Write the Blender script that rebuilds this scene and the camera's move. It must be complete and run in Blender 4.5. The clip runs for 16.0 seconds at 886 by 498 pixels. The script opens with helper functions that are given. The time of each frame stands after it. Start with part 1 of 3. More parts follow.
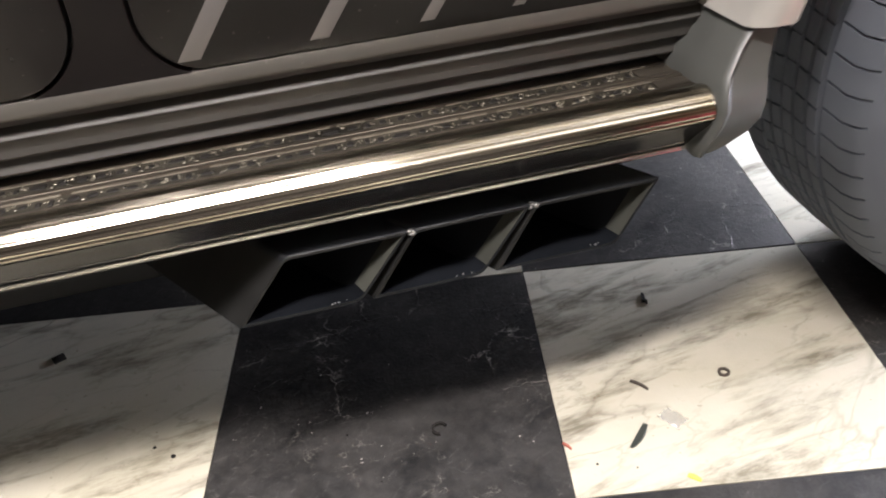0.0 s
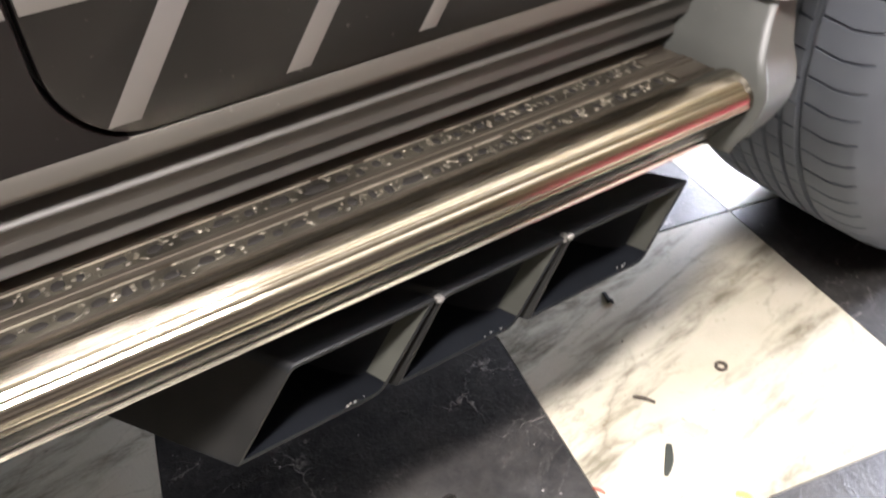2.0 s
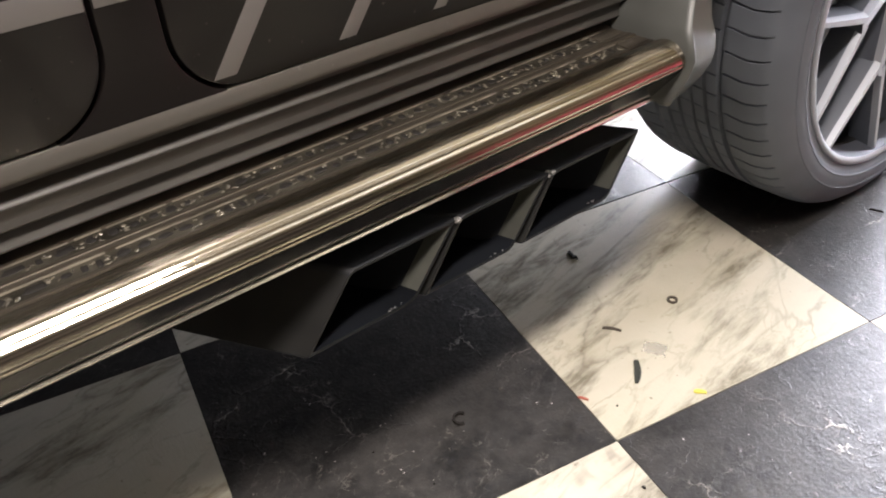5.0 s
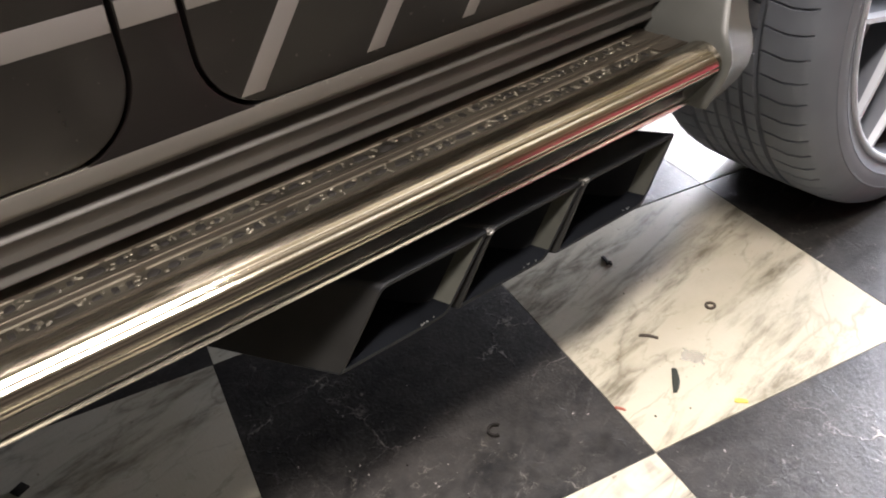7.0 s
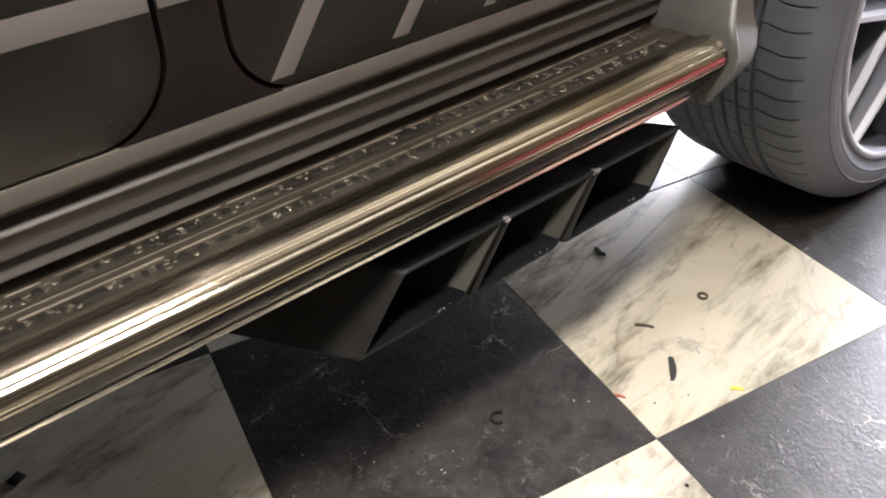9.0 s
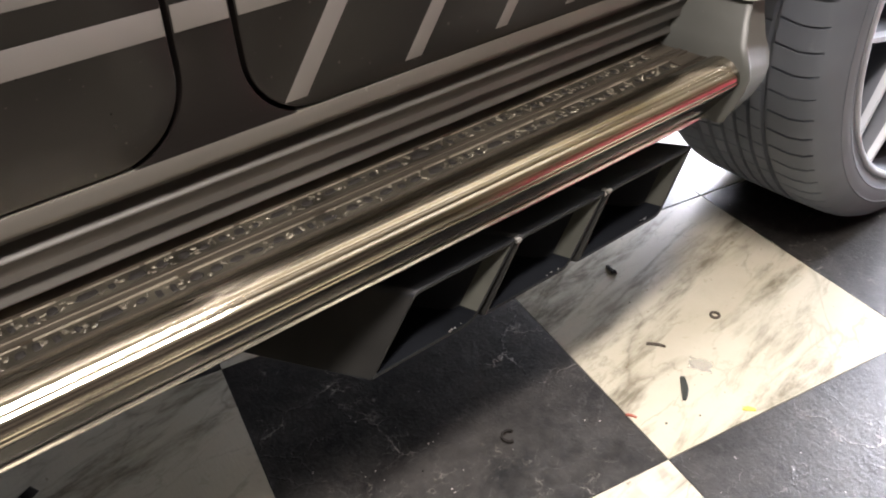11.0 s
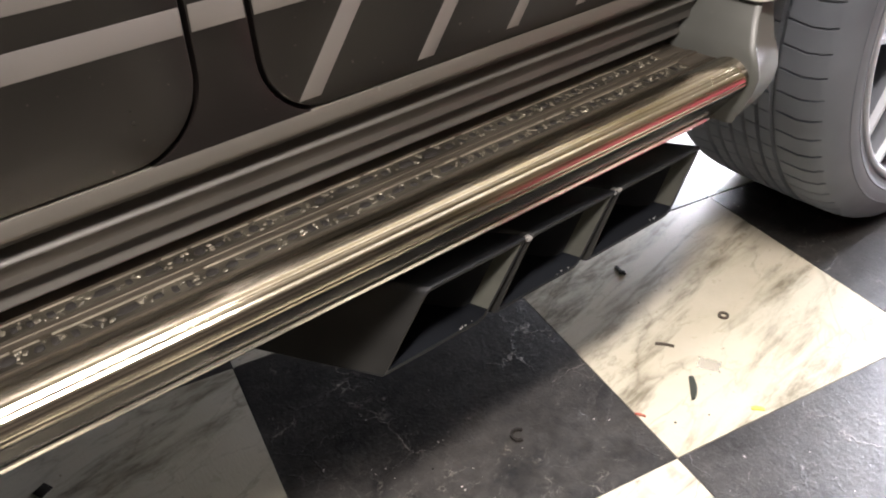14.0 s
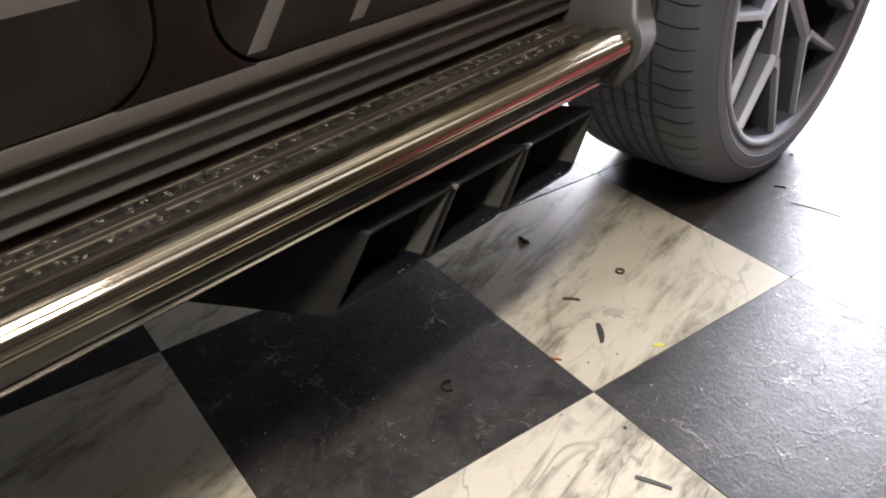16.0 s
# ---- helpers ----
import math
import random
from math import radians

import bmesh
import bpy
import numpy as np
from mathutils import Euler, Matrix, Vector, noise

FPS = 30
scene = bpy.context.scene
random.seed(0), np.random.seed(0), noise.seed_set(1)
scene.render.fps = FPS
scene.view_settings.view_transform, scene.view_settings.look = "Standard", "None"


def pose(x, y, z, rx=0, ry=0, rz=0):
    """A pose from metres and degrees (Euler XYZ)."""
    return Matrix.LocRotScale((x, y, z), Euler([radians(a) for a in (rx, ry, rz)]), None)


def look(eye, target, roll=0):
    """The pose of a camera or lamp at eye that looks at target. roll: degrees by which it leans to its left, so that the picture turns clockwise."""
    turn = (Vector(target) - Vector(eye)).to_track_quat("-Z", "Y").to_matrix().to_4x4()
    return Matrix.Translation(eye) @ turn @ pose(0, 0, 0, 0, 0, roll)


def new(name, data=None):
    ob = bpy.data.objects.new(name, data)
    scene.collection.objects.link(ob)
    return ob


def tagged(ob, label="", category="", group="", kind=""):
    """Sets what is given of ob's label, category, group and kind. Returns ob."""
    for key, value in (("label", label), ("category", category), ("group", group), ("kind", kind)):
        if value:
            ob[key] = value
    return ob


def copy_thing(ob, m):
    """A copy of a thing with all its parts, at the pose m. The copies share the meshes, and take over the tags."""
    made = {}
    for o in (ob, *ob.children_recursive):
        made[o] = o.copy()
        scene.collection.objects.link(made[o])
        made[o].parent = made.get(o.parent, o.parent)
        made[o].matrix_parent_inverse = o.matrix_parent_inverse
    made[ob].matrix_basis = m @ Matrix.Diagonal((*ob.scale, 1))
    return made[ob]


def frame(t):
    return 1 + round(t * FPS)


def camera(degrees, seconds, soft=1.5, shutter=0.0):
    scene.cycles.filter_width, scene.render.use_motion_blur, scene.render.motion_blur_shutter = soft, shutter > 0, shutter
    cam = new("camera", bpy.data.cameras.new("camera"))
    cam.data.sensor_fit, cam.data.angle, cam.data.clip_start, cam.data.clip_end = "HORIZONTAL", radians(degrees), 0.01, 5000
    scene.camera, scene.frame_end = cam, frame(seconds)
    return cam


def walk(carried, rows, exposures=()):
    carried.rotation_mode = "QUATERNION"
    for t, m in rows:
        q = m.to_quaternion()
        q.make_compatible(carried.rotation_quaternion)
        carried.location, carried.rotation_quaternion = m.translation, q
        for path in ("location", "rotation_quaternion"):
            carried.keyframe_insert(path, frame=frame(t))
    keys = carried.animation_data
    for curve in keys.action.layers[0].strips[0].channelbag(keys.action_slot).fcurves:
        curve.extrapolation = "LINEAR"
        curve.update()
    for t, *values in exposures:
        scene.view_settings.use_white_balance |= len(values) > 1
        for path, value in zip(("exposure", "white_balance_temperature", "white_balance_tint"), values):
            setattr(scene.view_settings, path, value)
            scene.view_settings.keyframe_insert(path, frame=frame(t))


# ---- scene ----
cam = camera(56.9, 16.0, soft=2.0, shutter=0.3)
PATH = [
    (0, (-0.249, -0.583, 0.83), (0.071, 1.015, -0.33), -5.7),
    (0.5, (-0.27, -0.559, 0.809), (0.042, 1.047, -0.342), -5.9),
    (1, (-0.275, -0.499, 0.829), (0.076, 1.094, -0.329), -6.5),
    (1.5, (-0.275, -0.375, 0.83), (0.144, 1.178, -0.359), -4.3),
    (2, (-0.388, -0.311, 0.806), (0.39, 1.035, -0.451), -3.9),
    (2.5, (-0.449, -0.36, 0.742), (0.45, 0.923, -0.502), -6.9),
    (3, (-0.496, -0.4, 0.767), (0.434, 0.884, -0.451), -8.0),
    (3.5, (-0.55, -0.43, 0.809), (0.438, 0.806, -0.415), -4.5),
    (4, (-0.582, -0.444, 0.831), (0.396, 0.834, -0.357), -3.4),
    (6.5, (-0.567, -0.427, 0.83), (0.332, 0.909, -0.355), -5.5),
    (7, (-0.566, -0.421, 0.834), (0.326, 0.926, -0.345), -6.0),
    (7.5, (-0.576, -0.392, 0.815), (0.372, 0.916, -0.364), -7.0),
    (8, (-0.613, -0.391, 0.825), (0.405, 0.829, -0.39), -5.5),
    (8.5, (-0.622, -0.386, 0.836), (0.382, 0.839, -0.385), -3.6),
    (9, (-0.62, -0.39, 0.836), (0.346, 0.888, -0.362), -3.4),
    (9.5, (-0.618, -0.382, 0.835), (0.327, 0.92, -0.353), -3.9),
    (12, (-0.619, -0.393, 0.848), (0.343, 0.918, -0.316), -3.5),
    (12.5, (-0.618, -0.388, 0.845), (0.333, 0.928, -0.323), -3.4),
    (13, (-0.621, -0.391, 0.845), (0.316, 0.929, -0.329), -3.5),
    (13.5, (-0.623, -0.391, 0.847), (0.31, 0.935, -0.324), -3.5),
    (14, (-0.629, -0.394, 0.843), (0.32, 0.93, -0.318), -3.9),
    (14.5, (-0.659, -0.418, 0.836), (0.36, 0.848, -0.33), -3.8),
    (15, (-0.704, -0.423, 0.837), (0.413, 0.73, -0.356), -2.1),
    (15.5, (-0.725, -0.42, 0.833), (0.444, 0.686, -0.355), -1.2),
    (16, (-0.753, -0.433, 0.811), (0.449, 0.717, -0.3), -1.3),
]
walk(cam, [(t, look(eye, target, roll)) for t, eye, target, roll in PATH], exposures=[(0, 0.43, 5980, 12), (0.5, 0.57, 5980, 12), (1.5, 0.87, 5980, 12), (2, 0.99, 5980, 12), (2.5, 0.83, 5980, 12), (3.5, 0.24, 6260, 12), (4, 0.11, 6260, 12), (6.5, 0.27, 6260, 12), (7.5, 0.37, 6260, 12), (8, 0.3, 6260, 12), (9, 0.21, 6260, 12), (9.5, 0.27, 6260, 12), (12, 0.41, 6260, 12), (13.5, 0.48, 6260, 12), (14.5, 0.54, 6260, 12), (15, 0.19, 6260, 12), (15.5, -0.26, 6260, 12), (16, -0.41, 6260, 12)])

# ---- world, daylight, lamps ----
TILE = 0.457
ROOM = pose(0, 0, 0, 0, 0, -11.2)          # the tiles and the walls stand 11.2 degrees askew to the car

world = bpy.data.worlds.new("sky")
scene.world = world
world.use_nodes = True
sky = world.node_tree.nodes.new("ShaderNodeTexSky")
sky.sky_type, sky.sun_disc = "NISHITA", False
sky.sun_elevation, sky.sun_rotation = radians(48), radians(250)
world.node_tree.links.new(sky.outputs[0], world.node_tree.nodes["Background"].inputs[0])
world.node_tree.nodes["Background"].inputs[1].default_value = 0.1


def lamp(name, kind, m, energy, color, **more):
    data = bpy.data.lights.new(name, kind)
    data.energy, data.color = energy, color
    for key, value in more.items():
        if key == "size":
            data.size = value
        elif key == "size_y":
            data.size_y = value
        elif key == "spread":
            data.spread = value
        elif key == "angle":
            data.angle = value
    if "size_y" in more:
        data.shape = "RECTANGLE"
    ob = new(name, data)
    ob.matrix_world = m
    return ob


lamp("sun", "SUN", look((-6, -5, 8.5), (0, 0, 0)), 3.0, (1.0, 0.95, 0.88), angle=radians(0.5))
# daylight in the open doorway
lamp("daylight", "AREA", ROOM @ look((2.29, 1.35, 1.04), (0.0, 1.35, 1.04)), 530, (0.935, 0.93, 1.0), size=2.1, size_y=2.03)
# suspended light troughs along the car: watts downwards, watts up as added ceiling fill
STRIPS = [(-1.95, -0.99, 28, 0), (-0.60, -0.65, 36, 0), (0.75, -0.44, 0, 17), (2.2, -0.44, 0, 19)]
ASKEW = 14.0          # the lit row hangs askew to the car
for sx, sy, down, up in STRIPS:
    if down:
        lamp("strip_light", "AREA", pose(sx, sy, 2.745, 0, 0, ASKEW), down, (1.0, 0.89, 0.805), size=1.3, size_y=0.24, spread=radians(72))
    # added uplight: brightens the ceiling for its reflection in the chrome
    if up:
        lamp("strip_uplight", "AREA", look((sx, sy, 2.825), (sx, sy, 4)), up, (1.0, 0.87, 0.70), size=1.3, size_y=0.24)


# ---- materials ----
class Nodes:
    def __init__(self, name):
        self.mat = bpy.data.materials.new(name)
        self.mat.use_nodes = True
        self.tree = self.mat.node_tree
        self.bsdf = self.tree.nodes["Principled BSDF"]

    def add(self, kind, **values):
        node = self.tree.nodes.new(kind)
        for key, value in values.items():
            node.inputs[key.replace("_", " ")].default_value = value
        return node

    def link(self, a, b):
        self.tree.links.new(a, b)

    def coords(self, scale=(1, 1, 1), turn=0.0, shuffle=0.0):
        tc, mp = self.add("ShaderNodeTexCoord"), self.add("ShaderNodeMapping")
        mp.vector_type = "TEXTURE"
        mp.inputs["Scale"].default_value = [1 / k for k in scale]
        mp.inputs["Rotation"].default_value = (0, 0, radians(turn))
        self.link(tc.outputs["Object"], mp.inputs["Vector"])
        if not shuffle:
            return mp.outputs[0]
        info, mul, addv = self.add("ShaderNodeObjectInfo"), self.add("ShaderNodeMath"), self.add("ShaderNodeVectorMath")
        mul.operation, addv.operation = "MULTIPLY", "ADD"
        mul.inputs[1].default_value = shuffle
        self.link(info.outputs["Random"], mul.inputs[0])
        self.link(mp.outputs[0], addv.inputs[0])
        self.link(mul.outputs[0], addv.inputs[1])
        return addv.outputs[0]

    def noise(self, vector, scale, detail=4, rough=0.55, warp=0.0):
        n = self.add("ShaderNodeTexNoise", Scale=scale, Detail=detail, Roughness=rough, Distortion=warp)
        self.link(vector, n.inputs["Vector"])
        return n.outputs["Fac"]

    def crackle(self, vector, scale, warp, width):
        """Thin branching cracks: the edges of warped cells."""
        wobble = self.add("ShaderNodeTexNoise", Scale=scale * 0.8, Detail=5, Roughness=0.65)
        self.link(vector, wobble.inputs["Vector"])
        shift, cells = self.add("ShaderNodeVectorMath"), self.add("ShaderNodeTexVoronoi", Scale=scale)
        shift.operation = "MULTIPLY_ADD"
        shift.inputs[1].default_value = (warp, warp, warp)
        self.link(wobble.outputs["Color"], shift.inputs[0])
        self.link(vector, shift.inputs[2])
        cells.feature = "DISTANCE_TO_EDGE"
        self.link(shift.outputs[0], cells.inputs["Vector"])
        return self.ramp(cells.outputs["Distance"], (0.0, 1.0), (width * 0.4, 0.55), (width, 0.0))

    def ramp(self, fac, *stops):
        r = self.add("ShaderNodeValToRGB")
        while len(r.color_ramp.elements) < len(stops):
            r.color_ramp.elements.new(0.5)
        for el, (at, c) in zip(r.color_ramp.elements, stops):
            el.position, el.color = at, (c, c, c, 1) if isinstance(c, (int, float)) else (*c, 1)
        self.link(fac, r.inputs[0])
        return r.outputs[0]

    def mix(self, fac, a, b, mode="MIX"):
        m = self.tree.nodes.new("ShaderNodeMix")
        m.data_type, m.blend_type = "RGBA", mode
        for slot, v in ((m.inputs[0], fac), (m.inputs[6], a), (m.inputs[7], b)):
            if isinstance(v, (int, float)):
                slot.default_value = v
            elif isinstance(v, tuple):
                slot.default_value = (*v, 1)
            else:
                self.link(v, slot)
        return m.outputs[2]

    def math(self, op, a, b):
        m = self.tree.nodes.new("ShaderNodeMath")
        m.operation = op
        for slot, v in ((m.inputs[0], a), (m.inputs[1], b)):
            if isinstance(v, (int, float)):
                slot.default_value = v
            else:
                self.link(v, slot)
        return m.outputs[0]

    def bump(self, height, strength, distance=0.001):
        b = self.add("ShaderNodeBump", Strength=strength, Distance=distance)
        self.link(height, b.inputs["Height"])
        self.link(b.outputs[0], self.bsdf.inputs["Normal"])

    def set(self, color=None, rough=None, metal=None, **more):
        for key, v in (("Base Color", color), ("Roughness", rough), ("Metallic", metal), *more.items()):
            if v is None:
                continue
            slot = self.bsdf.inputs[key]
            if isinstance(v, (int, float)):
                slot.default_value = v
            elif isinstance(v, tuple):
                slot.default_value = (*v, 1)
            else:
                self.link(v, slot)
        return self.mat


def plain(name, color, rough, metal=0.0, spread=0.25, scale=30, relief=0.15, **more):
    """A surface of one colour with blotches, fine grain and faint relief."""
    n = Nodes(name)
    v = n.coords()
    blotch, grain = n.noise(v, scale * 0.2, 3), n.noise(v, scale * 8, 2)
    lo, hi = tuple(c * (1 - spread) for c in color), tuple(min(1, c * (1 + spread)) for c in color)
    c = n.mix(n.ramp(blotch, (0.3, 0), (0.7, 1)), lo, hi)
    r = n.math("ADD", n.math("MULTIPLY", blotch, 0.12), rough - 0.06)
    n.bump(grain, relief, 0.0004)
    return n.set(c, r, metal, **more)


def white_marble():
    n = Nodes("white_marble_vinyl")
    v = n.coords(shuffle=37.0)
    vs = n.coords((1.0, 3.6, 1.0), turn=14, shuffle=37.0)
    vt = n.coords((1.0, 2.6, 1.0), turn=34, shuffle=37.0)
    cloud = n.noise(v, 4, 6, 0.65)
    # long soft grey-brown veins with a darker core, in two crossing directions
    ridge = n.noise(vs, 2.3, 4, 0.5, 0.45)
    away = n.math("ABSOLUTE", n.math("SUBTRACT", ridge, 0.5), 0)
    band = n.ramp(away, (0.0, 1.0), (0.045, 0.0))
    core = n.ramp(away, (0.0, 1.0), (0.009, 0.0))
    ridge2 = n.noise(vt, 3.4, 4, 0.52, 0.6)
    vein2 = n.ramp(n.math("ABSOLUTE", n.math("SUBTRACT", ridge2, 0.47), 0), (0.0, 1.0), (0.014, 0.0))
    gate = n.ramp(n.noise(v, 5, 4, 0.6), (0.43, 0.0), (0.60, 1.0))
    gate2 = n.ramp(n.noise(v, 4, 4, 0.6), (0.50, 0.0), (0.64, 1.0))
    fray = n.ramp(n.noise(vs, 14, 7, 0.72, 0.3), (0.38, 0.15), (0.60, 1.0))
    # frayed dirty smudges drawn out along the grain
    smudge = n.ramp(n.noise(n.coords((1.0, 5.0, 1.0), turn=20, shuffle=37.0), 3.0, 7, 0.62, 0.3), (0.505, 0.0), (0.61, 1.0))
    c = n.mix(n.ramp(cloud, (0.3, 0), (0.75, 1)), (0.43, 0.405, 0.325), (0.54, 0.518, 0.435))
    c = n.mix(n.math("MULTIPLY", n.math("MULTIPLY", band, n.math("MULTIPLY", gate, fray)), 0.72), c, (0.17, 0.152, 0.118))
    c = n.mix(n.math("MULTIPLY", n.math("MULTIPLY", core, gate), 0.36), c, (0.12, 0.105, 0.082))
    c = n.mix(n.math("MULTIPLY", n.math("MULTIPLY", vein2, gate2), 0.70), c, (0.14, 0.122, 0.095))
    c = n.mix(n.math("MULTIPLY", n.math("MULTIPLY", smudge, fray), 0.9), c, (0.105, 0.094, 0.070))
    fine = n.crackle(n.coords((1.0, 2.4, 1.0), turn=22, shuffle=37.0), 6.5, 0.16, 0.035)
    c = n.mix(n.math("MULTIPLY", n.math("MULTIPLY", fine, n.math("MULTIPLY", gate, fray)), 0.55), c, (0.13, 0.118, 0.088))
    tint = n.ramp(n.noise(v, 2.6, 5, 0.6), (0.42, 0.0), (0.68, 1.0))
    c = n.mix(n.math("MULTIPLY", tint, 0.2), c, (0.40, 0.36, 0.22))
    dirt = n.ramp(n.noise(v, 95, 2, 0.5), (0.71, 0.0), (0.76, 1.0))
    c = n.mix(n.math("MULTIPLY", dirt, 0.55), c, (0.16, 0.13, 0.10))
    grain = n.noise(n.coords((3.0, 1.0, 1.0), turn=6, shuffle=37.0), 90, 4, 0.6)
    rough = n.ramp(n.noise(v, 40, 4, 0.6), (0.3, 0.26), (0.7, 0.40))
    n.bump(grain, 0.30, 0.0008)
    return n.set(c, rough, 0.0, **{"Specular IOR Level": 0.36})


def black_marble():
    n = Nodes("black_marble_vinyl")
    v = n.coords(shuffle=53.0)
    cloud = n.noise(v, 9, 9, 0.72, 0.3)
    mottle = n.ramp(n.noise(v, 48, 6, 0.68, 0.4), (0.42, 0.0), (0.64, 1.0))
    patch = n.noise(v, 6.5, 6, 0.7)
    gate = n.ramp(patch, (0.43, 0.0), (0.56, 1.0))
    gate2 = n.ramp(n.noise(v, 15, 5, 0.7), (0.52, 0.0), (0.68, 1.0))
    vein = n.crackle(v, 10, 0.13, 0.021)
    vein2 = n.crackle(v, 31, 0.055, 0.030)
    wisp = n.ramp(n.noise(n.coords((1.0, 2.2, 1.0), turn=40, shuffle=53.0), 34, 8, 0.75, 0.8), (0.56, 0.0), (0.72, 1.0))
    c = n.mix(n.ramp(cloud, (0.35, 0), (0.75, 1)), (0.0085, 0.0085, 0.0087), (0.042, 0.040, 0.037))
    c = n.mix(n.math("MULTIPLY", mottle, 0.18), c, (0.095, 0.090, 0.083))
    c = n.mix(n.math("MULTIPLY", n.math("MULTIPLY", wisp, gate), 0.40), c, (0.18, 0.172, 0.16))
    c = n.mix(n.math("MULTIPLY", n.math("MULTIPLY", vein, n.math("MULTIPLY", gate, gate2)), 1.0), c, (0.38, 0.355, 0.31))
    c = n.mix(n.math("MULTIPLY", n.math("MULTIPLY", vein2, n.math("MULTIPLY", gate, gate2)), 0.65), c, (0.26, 0.245, 0.215))
    dust = n.ramp(n.noise(v, 130, 2, 0.5), (0.75, 0.0), (0.78, 1.0))
    c = n.mix(n.math("MULTIPLY", dust, 0.6), c, (0.55, 0.52, 0.48))
    # embossed grain: short scratches over a finer crumbly texture
    scratch = n.noise(n.coords((2.2, 1.0, 1.0), turn=8, shuffle=53.0), 85, 3, 0.6, 0.5)
    crumble = n.noise(v, 210, 3, 0.65)
    clump = n.noise(v, 55, 4, 0.6, 0.5)
    rough = n.ramp(clump, (0.35, 0.29), (0.65, 0.45))
    n.bump(n.math("ADD", n.math("MULTIPLY", scratch, 0.45), n.math("ADD", n.math("MULTIPLY", crumble, 0.65), n.math("ADD", n.math("MULTIPLY", clump, 0.40), n.math("MULTIPLY", n.math("MULTIPLY", vein, gate), 0.35)))), 0.72, 0.0012)
    return n.set(c, rough, 0.0)


def chrome():
    n = Nodes("polished_stainless")
    drawn = n.noise(n.coords((0.08, 520, 520)), 1.0, 2, 0.6)
    broad = n.noise(n.coords((0.04, 380, 380)), 1.0, 2, 0.55)
    smudge = n.noise(n.coords((3.0, 40, 40)), 1.0, 4, 0.6)
    rough = n.ramp(n.math("ADD", n.math("MULTIPLY", smudge, 0.6), n.math("MULTIPLY", drawn, 0.4)), (0.38, 0.07), (0.66, 0.17))
    streak = n.ramp(n.math("ADD", n.math("MULTIPLY", smudge, 0.35), n.math("MULTIPLY", broad, 0.65)), (0.40, 0), (0.58, 1))
    c = n.mix(streak, (0.20, 0.168, 0.122), (0.56, 0.515, 0.42))
    n.bump(n.math("ADD", n.math("MULTIPLY", drawn, 0.3), broad), 0.8, 0.00055)
    return n.set(c, rough, 1.0)


def brushed():
    n = Nodes("dull_brushed_stainless")
    drawn = n.noise(n.coords((0.3, 230, 230)), 1.0, 3, 0.6)
    dirt = n.noise(n.coords((2.0, 90, 90)), 1.0, 4, 0.65)
    c = n.mix(n.ramp(dirt, (0.35, 0), (0.7, 1)), (0.090, 0.077, 0.060), (0.205, 0.179, 0.142))
    rough = n.ramp(dirt, (0.3, 0.34), (0.7, 0.50))
    n.bump(drawn, 0.5, 0.0007)
    return n.set(c, rough, 0.9)


def satin_paint(name, color, rough=0.38, metal=0.35, gloss=0.5):
    n = Nodes(name)
    v = n.coords()
    flake = n.noise(v, 1800, 1, 0.5)
    film = n.noise(v, 14, 4, 0.6)
    lo = tuple(c * 0.85 for c in color)
    hi = tuple(c * 1.15 for c in color)
    specks = n.ramp(n.noise(v, 170, 2, 0.5), (0.735, 0.0), (0.77, 1.0))
    c = n.mix(n.math("MULTIPLY", specks, 0.12), n.mix(film, lo, hi), (0.35, 0.32, 0.29))
    r = n.math("ADD", n.math("MULTIPLY", film, 0.14), rough - 0.07)
    n.bump(flake, 0.04, 0.0002)
    return n.set(c, r, metal, **{"Specular IOR Level": gloss})


M_WHITE, M_BLACK = white_marble(), black_marble()
M_CHROME, M_BRUSHED = chrome(), brushed()
M_PAINT = satin_paint("graphite_satin_paint", (0.0085, 0.0070, 0.0064), 0.30, 0.05, 0.28)
# body paint made lighter for light caught on the sill's upward faces
M_SILL = satin_paint("lit_sill_paint", (0.102, 0.0945, 0.082), 0.52, 0.35)
M_RIB = plain("black_ribbed_plastic", (0.050, 0.0468, 0.0405), 0.46, 0.0, **{"Specular IOR Level": 0.4})
M_FLARE = satin_paint("silver_paint", (0.55, 0.53, 0.48), 0.32, 0.35)
M_BRACKET = satin_paint("grey_satin_paint", (0.084, 0.086, 0.078), 0.42, 0.05, 0.45)
M_DECAL = plain("silver_vinyl", (0.165, 0.155, 0.145), 0.45, 0.3, 0.08)
# dusty rubber, further paled to blue-grey for the haze over the wheel
M_RUBBER = plain("hazed_tyre_rubber", (0.138, 0.152, 0.176), 0.78, 0.0, 0.25, 20, 0.5)
M_SEAL = plain("black_seal", (0.008, 0.008, 0.008), 0.6)
# black raised slightly towards blue, standing in for haze
M_EXHAUST = plain("matt_black_coating", (0.0080, 0.0090, 0.0105), 0.50, 0.0, 0.3, 40, 0.2, **{"Specular IOR Level": 0.22})
# near-black copy of the inner coating, for outlet walls in shade
M_INNER_SHADED = plain("shaded_inner_coating", (0.0062, 0.0070, 0.0086), 0.9, 0.0, 0.3, 40, 0.3, **{"Specular IOR Level": 0.03})
M_WELD = plain("bare_weld", (0.24, 0.235, 0.22), 0.5, 0.7, 0.4, 200, 0.6)
# exhaust coating made lighter for the left side wall, which catches light
M_SIDE_LIT = plain("lit_side_coating", (0.0155, 0.0155, 0.0145), 0.5, 0.0, 0.3, 40, 0.2, **{"Specular IOR Level": 0.15})
# pale copy of the inner coating, for the right wall that catches light
M_INNER_LIT = plain("lit_inner_coating", (0.054, 0.055, 0.046), 0.34, 0.2, 0.3, 60, 0.25)
